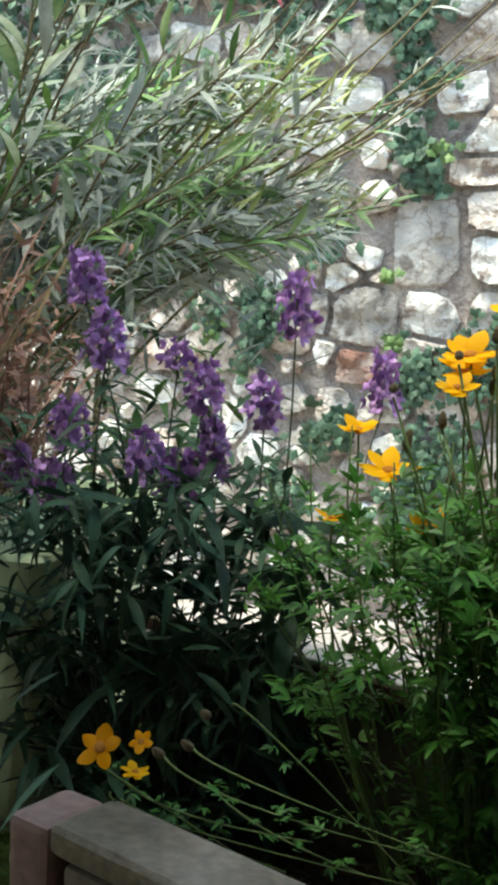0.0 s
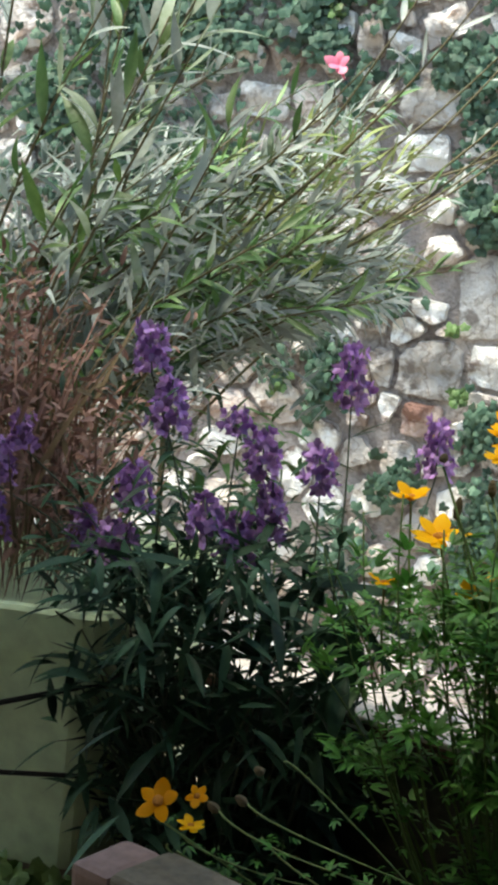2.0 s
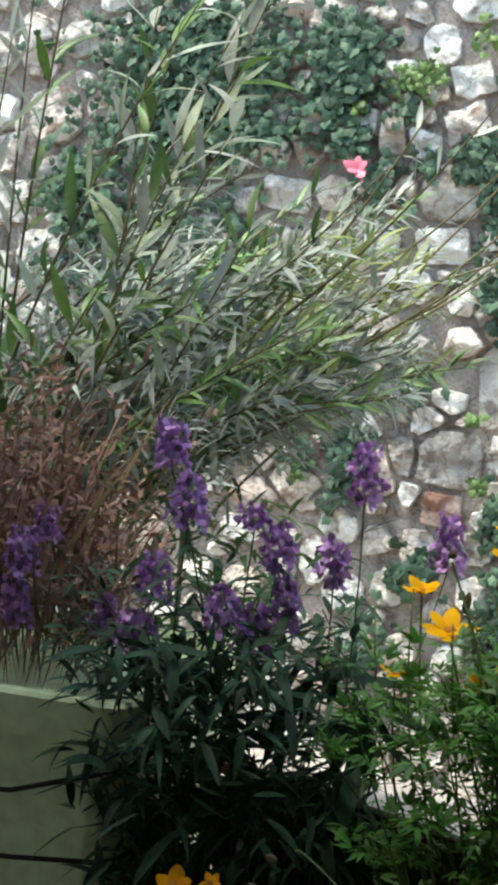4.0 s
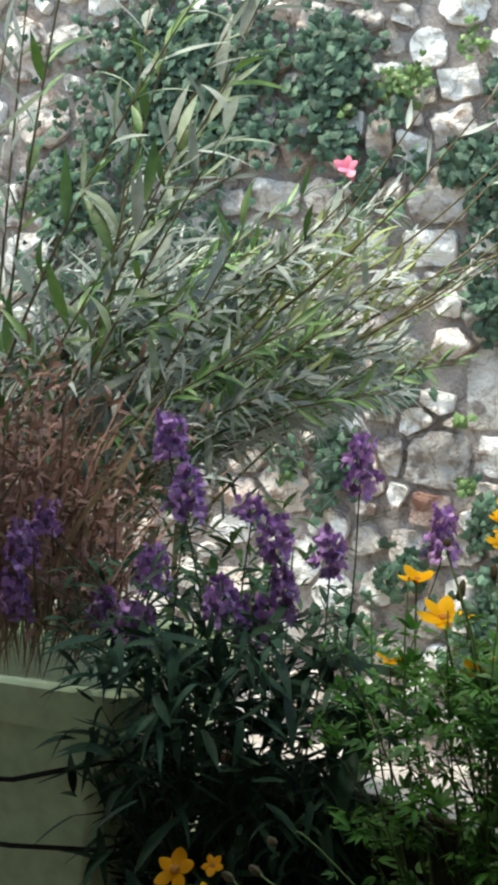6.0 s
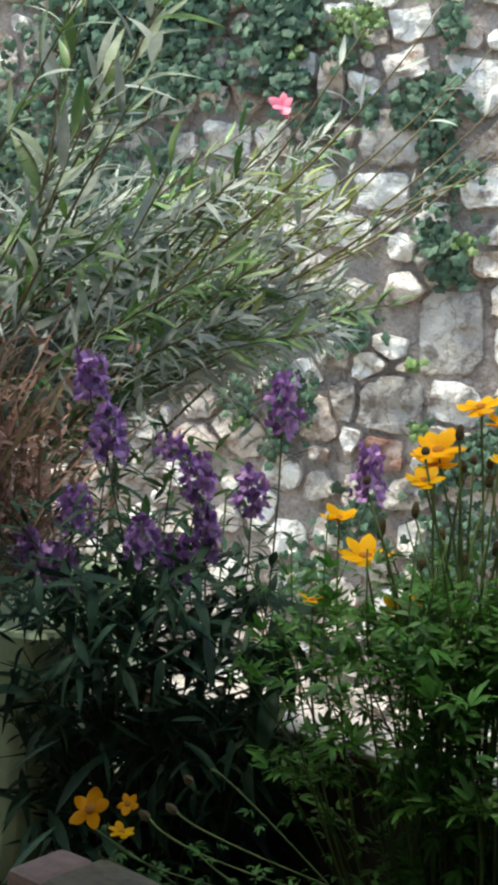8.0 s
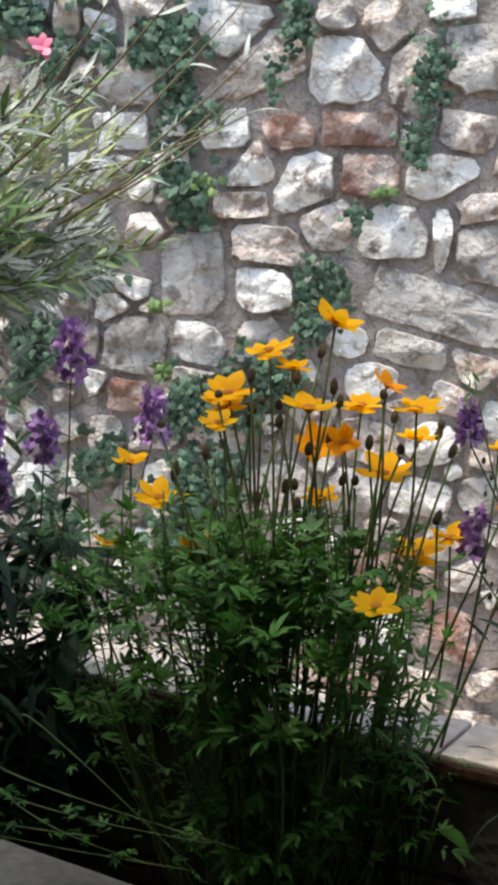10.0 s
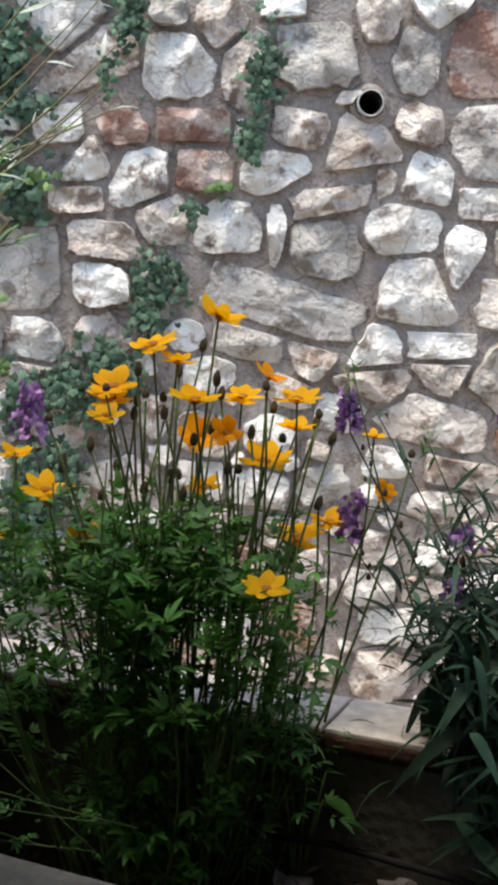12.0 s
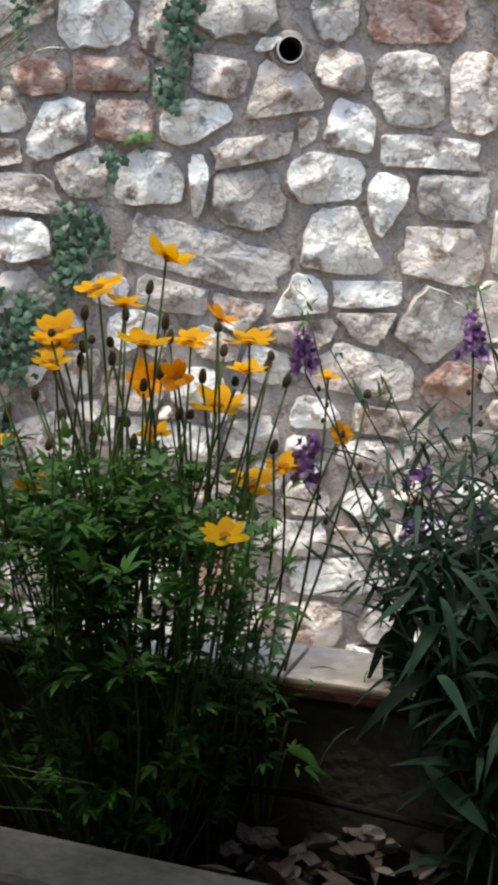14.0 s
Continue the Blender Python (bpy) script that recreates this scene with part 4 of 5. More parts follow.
def spike(plant, x, y, z, width, height):
    """Flower spike from (x, y, z) upwards: two-lipped florets round a stalk, on a leafy stem."""
    soup, r = Soup(), rnd
    count = max(10, int(height / 0.0015))
    lean = Vector((r.uniform(-.12, .12), r.uniform(-.1, .1), 1))
    for k in range(count):
        u = k / count
        az = k * 2.4 + r.uniform(-.3, .3)
        reach = width * (0.60 - 0.25 * u) * r.uniform(0.7, 1.3)
        c = Vector((x, y, z)) + lean * (height * u)
        out = Vector((math.cos(az), math.sin(az), 0.25)).normalized()
        base = c + out * reach * r.uniform(0.4, 0.95)
        s = min(0.0086, reach * r.uniform(0.5, 0.95))
        turn = out.to_track_quat("Z", "Y").to_matrix() @ Matrix.Rotation(r.uniform(-.4, .4), 3, "X")
        for ang in (0, 72, 144, 216, 288):
            m = turn @ Matrix.Rotation(radians(ang + r.uniform(-12, 12)), 3, "Z") @ Matrix.Rotation(r.uniform(-.1, .7), 3, "X")
            soup.add(FLORET, Matrix.Translation(base) @ (m @ Matrix.Scale(s * r.uniform(.7, 1.1), 3)).to_4x4())
    part("flower_spike", soup.mesh("flower_spike", PURPLE), plant)
    top = Vector((x, y, z)) + lean * height * 1.05
    b = ROOT[plant] + Vector(((x - ROOT[plant].x) * (.35 if plant is left_angelonia else -.05) + r.uniform(-.02, .02), r.uniform(-.03, .03), 0))
    pts = bow(b, (x, y, z), (r.choice((-1, 1)) * r.uniform(.008, .03), r.uniform(-.01, .01), 0.0), 8) + [top]
    if x < -0.86:  # side shoots rise within the bush before they lean out
        pts = arc(ROOT[plant], (-0.795, y - 0.01, 1.19), (x, y, z), 8) + [top]
    stem(plant, pts, 0.0013, 0.0007, DARK_STEM)
    leaf_along(plant, pts[2:9], 0.9 if plant is right_angelonia else 0.5, (0.024, 0.052))
    if plant is right_angelonia:
        for k in range(9):
            q = pts[6].lerp(pts[8], k / 9) + Vector((r.choice((-1, 1)) * r.uniform(.003, .007), r.uniform(-.005, .005), 0))
            part("seed_capsule", SEED_ME, plant, "", Matrix.Translation(q) @ Matrix.Scale(r.uniform(.0035, .0055), 4))


LEAF_COUNT = {}


def leaf_along(plant, pts, dens=1.0, size=(0.045, 0.075), down=0.0):
    """Pairs of leaves along a stem, each its own mesh object."""
    r = rnd
    for k in range(len(pts) - 1):
        for _ in range(2):
            if r.random() > dens or LEAF_COUNT.get(plant, 0) >= 290:
                continue
            LEAF_COUNT[plant] = LEAF_COUNT.get(plant, 0) + 1
            p = pts[k].lerp(pts[k + 1], r.random())
            az = r.uniform(0, 6.283)
            d = Vector((math.cos(az), math.sin(az), r.uniform(-0.1, 0.8) - down))
            m = Matrix.Translation(p) @ (frame_of(d, (0, 0, 1)) @ Matrix.Scale(r.uniform(*size), 3)).to_4x4()
            part("leaf", r.choice(BLADES), plant, "", m)


spike(left_angelonia, -0.807, -3.899, 1.415, 0.033, 0.040)
spike(left_angelonia, -0.791, -3.899, 1.366, 0.038, 0.044)
spike(left_angelonia, -0.651, -3.860, 1.395, 0.027, 0.051)
spike(left_angelonia, -0.932, -3.877, 1.340, 0.023, 0.028)
spike(left_angelonia, -0.948, -3.892, 1.308, 0.028, 0.045)
spike(left_angelonia, -0.961, -3.875, 1.258, 0.029, 0.046)
spike(left_angelonia, -0.830, -3.880, 1.297, 0.036, 0.041)
spike(left_angelonia, -0.879, -3.871, 1.261, 0.025, 0.033)
spike(left_angelonia, -0.838, -3.893, 1.250, 0.036, 0.037)
spike(left_angelonia, -0.743, -3.929, 1.288, 0.034, 0.035)
spike(left_angelonia, -0.733, -3.880, 1.260, 0.035, 0.042)
spike(left_angelonia, -0.720, -3.872, 1.334, 0.030, 0.038)
spike(left_angelonia, -0.708, -3.877, 1.285, 0.023, 0.047)
spike(left_angelonia, -0.662, -3.900, 1.332, 0.026, 0.037)
spike(left_angelonia, -0.735, -3.890, 1.368, 0.026, 0.023)
spike(left_angelonia, -0.607, -3.720, 1.321, 0.027, 0.052)
spike(right_angelonia, -0.322, -3.963, 1.378, 0.017, 0.034)
spike(right_angelonia, -0.313, -3.913, 1.280, 0.020, 0.038)
spike(right_angelonia, -0.223, -3.934, 1.283, 0.021, 0.018)
spike(right_angelonia, -0.193, -3.957, 1.390, 0.017, 0.037)
spike(right_angelonia, -0.233, -3.975, 1.247, 0.015, 0.022)
spike(right_angelonia, -0.169, -3.912, 1.235, 0.019, 0.028)


def leafy(owner, count, where, shapes, mat, size, seed, tilt=(-0.6, 0.7), name="foliage", toward=None):
    r, soup = random.Random(seed), Soup()
    for _ in range(count):
        p = Vector(where(r))
        az, el = r.uniform(0, 6.283), r.uniform(*tilt)
        d = Vector((math.cos(az) * math.cos(el), math.sin(az) * math.cos(el), math.sin(el)))
        if toward:
            d = (d + Vector(toward)).normalized()
        fm = frame_of(d, (r.uniform(-.3, .3), r.uniform(-.5, .1), 1))
        soup.add(r.choice(shapes), Matrix.Translation(p) @ (fm @ Matrix.Scale(r.uniform(*size), 3)).to_4x4())
    return tagged(part(name, soup.mesh(name, mat), owner), kind="stuff")


def left_mass(r):
    u = r.random()
    z = 1.03 + 0.26 * u
    half = 0.088 + 0.051 * math.sin(math.pi * u)
    return -0.744 + r.uniform(-half * 0.88, half * 0.85) * (0.75 + 0.35 * u), r.uniform(-3.99, -3.84), z


leafy(left_angelonia, 1300, left_mass, LEAVES + CURVED[:3], DARK_LEAF, (0.022, 0.056), 21, (-0.7, 0.6))
leafy(left_angelonia, 800, lambda r: (r.uniform(-0.83, -0.645), r.uniform(-3.9, -3.8), r.uniform(0.99, 1.14)), LEAVES + CURVED[:3], DARK_LEAF, (0.03, 0.055), 25, (-0.8, 0.4))
leafy(left_angelonia, 560, lambda r: (r.uniform(-0.913, -0.645), r.uniform(-3.93, -3.80), r.gauss(1.256, 0.042)), LEAVES + BROAD[:2], DARK_LEAF, (0.014, 0.034), 22, (-.4, 1.0))
for k in range(26):
    a = ROOT[left_angelonia] + Vector((rnd.uniform(-.05, .05), rnd.uniform(-.04, .04), 0))
    e = (-0.745 + rnd.uniform(-.155, .11), rnd.uniform(-3.98, -3.85), rnd.uniform(1.12, 1.29))
    stem(left_angelonia, bow(a, e, (0, 0, .01), 6), 0.002, 0.0008, DARK_STEM, sides=4)


leafy(left_angelonia, 34, lambda r: (r.uniform(-0.682, -0.617), r.uniform(-3.95, -3.86), r.uniform(1.12, 1.27)), CURVED, DARK_LEAF, (0.05, 0.085), 36, (-1.2, 0.3), toward=(.6, 0, -.2))


for base, tip in (((-0.757, -4.05, 1.110), (-0.790, -4.08, 1.077)), ((-0.765, -4.03, 1.17), (-0.80, -4.05, 1.150))):
    d = Vector(tip) - Vector(base)
    part("leaf", BLADES[4], left_angelonia, "", Matrix.Translation(base) @ (frame_of(d) @ Matrix.Scale(d.length * 1.1, 3)).to_4x4())


def right_mass(r):
    u = r.random()
    return -0.13 + r.uniform(-.12, .17) * (0.6 + .5 * u), r.uniform(-4.09, -3.93), 1.07 + 0.20 * u


leafy(right_angelonia, 1750, right_mass, CURVED[1:4] + SLIM, DARK_LEAF, (0.026, 0.060), 23, (-0.9, 0.8))
leafy(right_angelonia, 120, lambda r: (r.triangular(-0.28, 0.05, -0.10), r.uniform(-4.06, -3.98), r.uniform(1.10, 1.24)), SLIM[1:3] + CURVED[1:4], DARK_LEAF, (0.045, 0.08), 28, (-1.2, 0.1))
leafy(right_angelonia, 420, lambda r: (r.uniform(-0.20, 0.06), r.uniform(-4.13, -4.02), r.uniform(1.02, 1.19)), SLIM + LEAVES, DARK_LEAF, (0.035, 0.065), 29, (-1.0, 0.5))
for k in range(11):
    a = ROOT[right_angelonia] + Vector((rnd.uniform(-.07, .09), rnd.uniform(-.04, .04), 0))
    e = Vector((-0.19 + rnd.uniform(-.13, .18), rnd.uniform(-4.02, -3.88), rnd.uniform(1.2, 1.42)))
    pts = bow(a, e, (0, 0, .01), 8)
    stem(right_angelonia, pts, 0.0015, 0.0006, DARK_STEM, sides=4)
    leaf_along(right_angelonia, pts[3:], 1.0, (0.02, 0.06))

leafy(right_angelonia, 70, lambda r: (r.triangular(-0.285, -0.08, -0.17), r.uniform(-4.05, -3.97), r.uniform(1.13, 1.26)), CURVED, DARK_LEAF, (0.05, 0.085), 46, (-1.1, 0.3), toward=(-.3, 0, -.3))
leafy(right_angelonia, 950, lambda r: (r.triangular(-0.30, 0.03, -0.13), r.uniform(-4.0, -3.88), r.gauss(1.25, 0.045)), SLIM, DARK_LEAF, (0.018, 0.042), 26, (-.3, 1.1))
leafy(right_angelonia, 46, lambda r: r.choice(((-0.261, -3.95, 1.375), (-0.191, -3.95, 1.447), (-0.322, -3.96, 1.425))) + np.array([r.gauss(0, .004), r.gauss(0, .004), r.gauss(-.006, .01)]), LEAVES, LACY_LEAF, (0.008, 0.018), 27, (0, 1.2))
for tip in ((-0.261, -3.95, 1.375), (-0.191, -3.95, 1.447), (-0.322, -3.96, 1.425)):
    pts = bow((-0.15, -4.10, SOIL_Z), tip, (rnd.choice((-1, 1)) * rnd.uniform(.012, .028), 0, 0), 8)
    stem(right_angelonia, pts, 0.0013, 0.0007, DARK_STEM)
    leaf_along(right_angelonia, pts[2:7], 0.9, (0.02, 0.05))

# Silvery oleander-like shrub behind the pot
shrub = thing("silver_shrub", "tall shrub with narrow silvery green leaves leaning over", "shrub")
shrub.matrix_basis = Matrix(((0.954, 0, -0.031, 0.007), (0, 1, 0, 0), (0.031, 0, 0.954, 0.077), (0, 0, 0, 1)))
SILVER = [mesh_from("leaf", *q, mt, True) for mt in (SILVER_LEAF_ONE, PALE_LEAF_ONE, GREEN_LEAF_ONE) for q in LEAVES]
rs = random.Random(31)
silver_soup, green_soup, shrub_leaves = Soup(), Soup(), 0


PINK_AT = Vector((-0.847, -3.224, 1.766))
SIGHT = (PINK_AT - Vector((-0.36, -5.04, 1.55))).normalized()


def shrub_branch(a, e, sag, per_node, size, first=2):
    """One branch with narrow leaves along it."""
    global shrub_leaves
    pts = bow(a, e, sag, 14)
    fresh = rs.random() < 0.22
    stem(shrub, pts, 0.0026, 0.0009, OLIVE_TWIG, "branch", 5)
    for j in range(first, 15):
        d0 = (pts[j] - pts[j - 1]).normalized()
        for _ in range(per_node):
            p = pts[j - 1].lerp(pts[j], rs.random())
            if p.x > -1.0 and p.z < 1.38 + 0.33 * (p.x + 0.95):
                continue
            side = Vector((rs.uniform(-1, 1), rs.uniform(-1, 1), rs.uniform(-1, 1))).cross(d0).normalized()
            d = (d0 * rs.uniform(0.7, 1.8) + side).normalized()
            m = Matrix.Translation(p) @ (frame_of(d, (rs.uniform(-.3, .3), rs.uniform(-.9, 0), 1)) @ Matrix.Scale(rs.uniform(*size), 3)).to_4x4()
            if (p - PINK_AT).cross(SIGHT).length < 0.055 or (p.x > -0.80 and p.z > 1.62 and rs.random() < 0.6):
                continue
            if p.y < -3.3 and shrub_leaves < 295 and rs.random() < (0.6 if per_node == 2 else 0.1):
                shrub_leaves += 1
                part("leaf", rs.choice(SILVER), shrub, "", m)
            else:
                (green_soup if fresh else silver_soup).add(rs.choice(LEAVES), m)


for k in range(7):
    a = Vector((-1.2 + rs.uniform(-.08, .08), -3.36 + rs.uniform(-.08, .08), -0.72))
    stem(shrub, bow(a, (rs.uniform(-1.38, -1.04), rs.uniform(-3.58, -3.2), rs.uniform(1.3, 1.42)), (rs.uniform(-.05, .05), 0, 0), 10), 0.014, 0.004, OLIVE_TWIG, "trunk", 7)
# tall open shoots
for k in range(15):
    a = Vector((rs.uniform(-1.40, -1.05), rs.uniform(-3.65, -3.4), rs.uniform(1.2, 1.4)))
    fan = radians(rs.uniform(48, 98))
    e = a + Vector((math.cos(fan), rs.uniform(-.12, .12), math.sin(fan))) * rs.uniform(0.5, 0.8)
    e.x = min(e.x, -0.85)
    shrub_branch(a, e, (rs.uniform(-.03, .0), 0, 0), 2, (0.05, 0.095))
# low dense fan, leaning away along the wall
for k in range(84):
    a = Vector((rs.uniform(-1.42, -1.02), rs.uniform(-3.6, -3.1), rs.uniform(1.26, 1.42)))
    fan = radians(rs.uniform(10, 50))
    e = a + Vector((math.cos(fan), rs.uniform(-.15, .15), math.sin(fan))) * rs.uniform(0.3, 0.62)
    e.x, e.z = min(e.x, -0.70 - rs.random() * .12), min(e.z, 1.76)
    if e.x > -1.0 and e.z < 1.40 + 0.33 * (e.x + 0.95):
        e.z = 1.40 + 0.33 * (e.x + 0.95) + rs.random() * 0.1
    shrub_branch(a, e, (0, rs.uniform(-.03, .03), rs.uniform(0.0, .05)), 5, (0.026, 0.058))
# thin whips
for k in range(9):
    a = Vector((rs.uniform(-1.0, -0.85), rs.uniform(-3.4, -3.1), rs.uniform(1.5, 1.6)))
    shrub_branch(a, a + Vector((rs.uniform(.2, .34), rs.uniform(-.1, .1), rs.uniform(.1, .34))), (0, 0, -.02), 1, (0.02, 0.05), 5)
tagged(part("foliage", green_soup.mesh("foliage", FRESH_LEAF), shrub, "fresh bright green leaves"), kind="stuff")
tagged(part("foliage", silver_soup.mesh("foliage", SILVER_LEAF), shrub), kind="stuff")
leafy(shrub, 520, lambda r: (r.uniform(-1.30, -0.93), r.uniform(-3.62, -3.3), r.uniform(1.30, 1.52)), LEAVES, SILVER_LEAF, (0.025, 0.055), 33, (-.3, 1.0), toward=(.7, 0, .4))
leafy(shrub, 900, lambda r: (r.uniform(-1.42, -0.86), r.uniform(-3.4, -3.05), r.triangular(1.28, 1.72, 1.45)), LEAVES + SLIM, SILVER_LEAF, (0.022, 0.05), 37, (-.5, 1.2), toward=(.5, 0, .5))
leafy(shrub, 260, lambda r: (r.uniform(-1.18, -0.90), r.uniform(-3.66, -3.42), r.uniform(1.20, 1.42)), LEAVES, IVY, (0.025, 0.055), 35, (-.3, 1.0), toward=(.5, 0, .4))
leafy(shrub, 260, lambda r: (r.uniform(-0.95, -0.73), r.uniform(-3.5, -3.2), r.uniform(1.48, 1.66)), LEAVES, OLIVE_LEAF, (0.03, 0.06), 34, (-.2, .7), toward=(1.3, 0, .8))
leafy(shrub, 420, lambda r: (r.uniform(-1.30, -0.86), r.uniform(-3.68, -3.5), r.triangular(1.30, 1.56, 1.42)), LEAVES + SLIM[:2], SILVER_LEAF, (0.024, 0.052), 38, (-.2, 1.2), toward=(.6, -.5, .5))
pm = Matrix.Translation(PINK_AT) @ Matrix.Rotation(radians(62), 4, "X")
pink = part("flower", mesh_from("flower", *tube([(0, 0, -0.03), (0, 0, 0.0)], 0.0015, 0.004, 6), PINK, True), shrub, "pink five-petalled flower", pm)
PINK_ME = mesh_from("petal", *petal(0.7, 0.12), PINK, True)
for k in range(5):
    part("petal", PINK_ME, pink, "", Matrix.Rotation(k * 1.2566, 4, "Z") @ Matrix.Rotation(radians(12 + 13 * (k % 3)), 4, "X") @ Matrix.Scale(0.019 + 0.003 * (k % 2), 4))
stem(shrub, bow((-1.05, -3.2, 1.35), PINK_AT - Vector((0, 0, .015)), (-.02, 0, 0)), 0.003, 0.001, OLIVE_TWIG, "branch")

# Russet dry grass in the sage pot
grass = thing("russet_grass", "clump of dry russet grass growing in the sage pot", "grass", (0, 0, 0))
rg = random.Random(41)
for mt, count, seed in ((DRY, 230, 1), (STRAW, 110, 2)):
    soup, blade, fluff = Soup(), leaf(0.018, 0.3, 0.2, 6), leaf(0.28, 0.3, 0.2, 3)
    for _ in range(count):
        p = Vector((rg.uniform(-1.18, -0.905), rg.uniform(-3.88, -3.70), 1.20))
        d = Vector((rg.gauss(0.02, .22), rg.gauss(0, .15), 1)).normalized()
        tall = rg.uniform(0.10, 0.32 if p.x < -0.955 else 0.20)
        soup.add(blade, Matrix.Translation(p) @ (frame_of(d, (rg.uniform(-1, 1), rg.uniform(-1, 1), .1)) @ Matrix.Scale(tall, 3)).to_4x4())
        for _ in range(16 if seed == 1 else 5):
            u = rg.uniform(0.35, 1.0)
            e = Vector((rg.uniform(-1, 1), rg.uniform(-1, 1), rg.uniform(-.3, 1.2)))
            q = p + d * tall * u + Vector((rg.gauss(0, .008), rg.gauss(0, .008), 0))
            soup.add(fluff, Matrix.Translation(q) @ (frame_of(e, (rg.uniform(-1, 1), rg.uniform(-1, 1), .5)) @ Matrix.Scale(rg.uniform(0.008, 0.022), 3)).to_4x4())
    tagged(part("blades", soup.mesh("blades", mt), grass), kind="stuff")

# Weeds growing up behind the planter
weed = thing("green_weed", "bright green weed growing up behind the planter", "weed", (-0.905, -3.5, 0))
for k in range(7):
    stem(weed, bow((rg.uniform(-.05, .05), rg.uniform(-.05, .05), -0.6), (rg.uniform(-.08, .08), rg.uniform(-.05, .05), rg.uniform(1.22, 1.32)), (rg.uniform(-.04, .04), 0, 0)), 0.004, 0.0012, GREEN_STEM)
leafy(weed, 150, lambda r: (r.gauss(0, .05), r.gauss(0, .04), r.uniform(1.18, 1.34)), BROAD, FRESH_LEAF, (0.022, 0.045), 8, (-.4, 1.0))
weed2 = thing("green_weed", "bright green weed growing up behind the planter", "weed", (-0.50, -3.6, 0))
for k in range(8):
    stem(weed2, bow((rg.uniform(-.05, .05), rg.uniform(-.05, .05), -0.6), (rg.uniform(-.12, .1), rg.uniform(-.05, .05), rg.uniform(1.05, 1.2)), (rg.uniform(-.04, .04), 0, 0)), 0.004, 0.0012, GREEN_STEM)
lacy(weed2, 240, lambda r: (r.gauss(-.02, .06), r.gauss(0, .04), r.uniform(1.0, 1.2)), LACY_LEAF, "foliage", (0.010, 0.022), seed=9)

# Beneath the pot: a grey board and hanging green leaves
board = tagged(new("grey_board", box_mesh("grey_board", (0.30, 0.02, 1.57), PLASTIC_PIPE, 0.003)), "pale grey upright board below the sage pot", "board")
board.location = (-1.055, -3.99, 0.185)
low = thing("hanging_ivy", "dark ivy hanging down beneath the sage green pot", "ivy", (0, 0, 0))
rh, soup = random.Random(43), Soup()
for _ in range(420):
    fm = Matrix.Rotation(rh.uniform(-.7, .7), 3, "Z") @ Matrix.Rotation(radians(90 + rh.uniform(-40, 30)), 3, "X") @ Matrix.Rotation(rh.uniform(-.9, .9), 3, "Z")
    soup.add(IVY_SHAPE, Matrix.Translation((rh.uniform(-0.915, -0.795), -3.945 - rh.random() * .05, rh.uniform(0.84, 1.0))) @ (fm @ Matrix.Scale(rh.uniform(.015, .032), 3)).to_4x4())
for k in range(9):
    x = -0.915 + 0.013 * k
    v, f = tube(bow((x, -3.93, 0.99), (x + 0.02, -3.975, 0.83), (0, -.03, .03)), 0.0018, 0.001)
    soup.add((v, f), Matrix.Identity(4))
tagged(part("foliage", soup.mesh("foliage", IVY_YOUNG, False), low), kind="stuff")

# Ivy on the stone wall
def ivy(name, spots, mat, seed, label, size=1.0):
    """Leaves scattered round the given places (x, z, spread x, spread z, count) on the wall."""
    r, soup = random.Random(seed), Soup()
    for x, z, sx, sz, count in spots:
        for _ in range(int(count * 4.4)):
            px, pz = r.gauss(x, sx * .5), r.gauss(z, sz * .5)
            s = r.triangular(0.016, 0.056, 0.028) * size
            fm = Matrix.Rotation(radians(90 + r.uniform(-35, 25)), 3, "X") @ Matrix.Rotation(r.uniform(-.9, .9), 3, "Z")
            fm = Matrix.Rotation(r.uniform(-.6, .6), 3, "Z") @ fm
            soup.add(IVY_SHAPE, Matrix.Translation((px, -0.03 - r.random() * 0.06, pz)) @ (fm @ Matrix.Scale(s, 3)).to_4x4())
    ob = new(name, soup.mesh(name, mat, False))
    return tagged(ob, label, "ivy", kind="stuff")


ivy("ivy", [
    (-2.41, 2.51, 0.43, 0.17, 205), (-1.83, 2.44, 0.15, 0.19, 90), (-2.40, 2.22, 0.43, 0.16, 172), (-1.79, 2.19, 0.10, 0.09, 17), (-1.50, 2.10, 0.05, 0.06, 6), (-1.30, 2.10, 0.11, 0.07, 18),
    (-1.23, 2.37, 0.05, 0.08, 9), (-1.21, 1.62, 0.09, 0.05, 9), (-1.19, 1.52, 0.08, 0.03, 4), (-1.78, 1.04, 0.05, 0.19, 28), (-1.53, 1.32, 0.10, 0.11, 14)
], IVY, 51, "dark ivy creeping over the stone wall", 1.15)
ivy("ivy", [
    (-1.20, 0.89, 0.04, 0.06, 6), (-1.94, 1.07, 0.07, 0.09, 9), (-2.88, 1.97, 0.21, 0.17, 54), (-2.49, 1.63, 0.48, 0.32, 236), (-1.69, 2.02, 0.10, 0.12, 11), (-1.62, 2.28, 0.08, 0.04, 4),
    (-1.47, 0.64, 0.12, 0.11, 16), (-1.65, 0.38, 0.12, 0.16, 15), (-1.17, 0.40, 0.12, 0.26, 45), (-1.31, 2.12, 0.12, 0.08, 24), (-1.16, 1.89, 0.07, 0.05, 7), (-1.19, 1.56, 0.05, 0.06, 7)
], IVY, 101, "dark ivy creeping over the stone wall", 1.15)
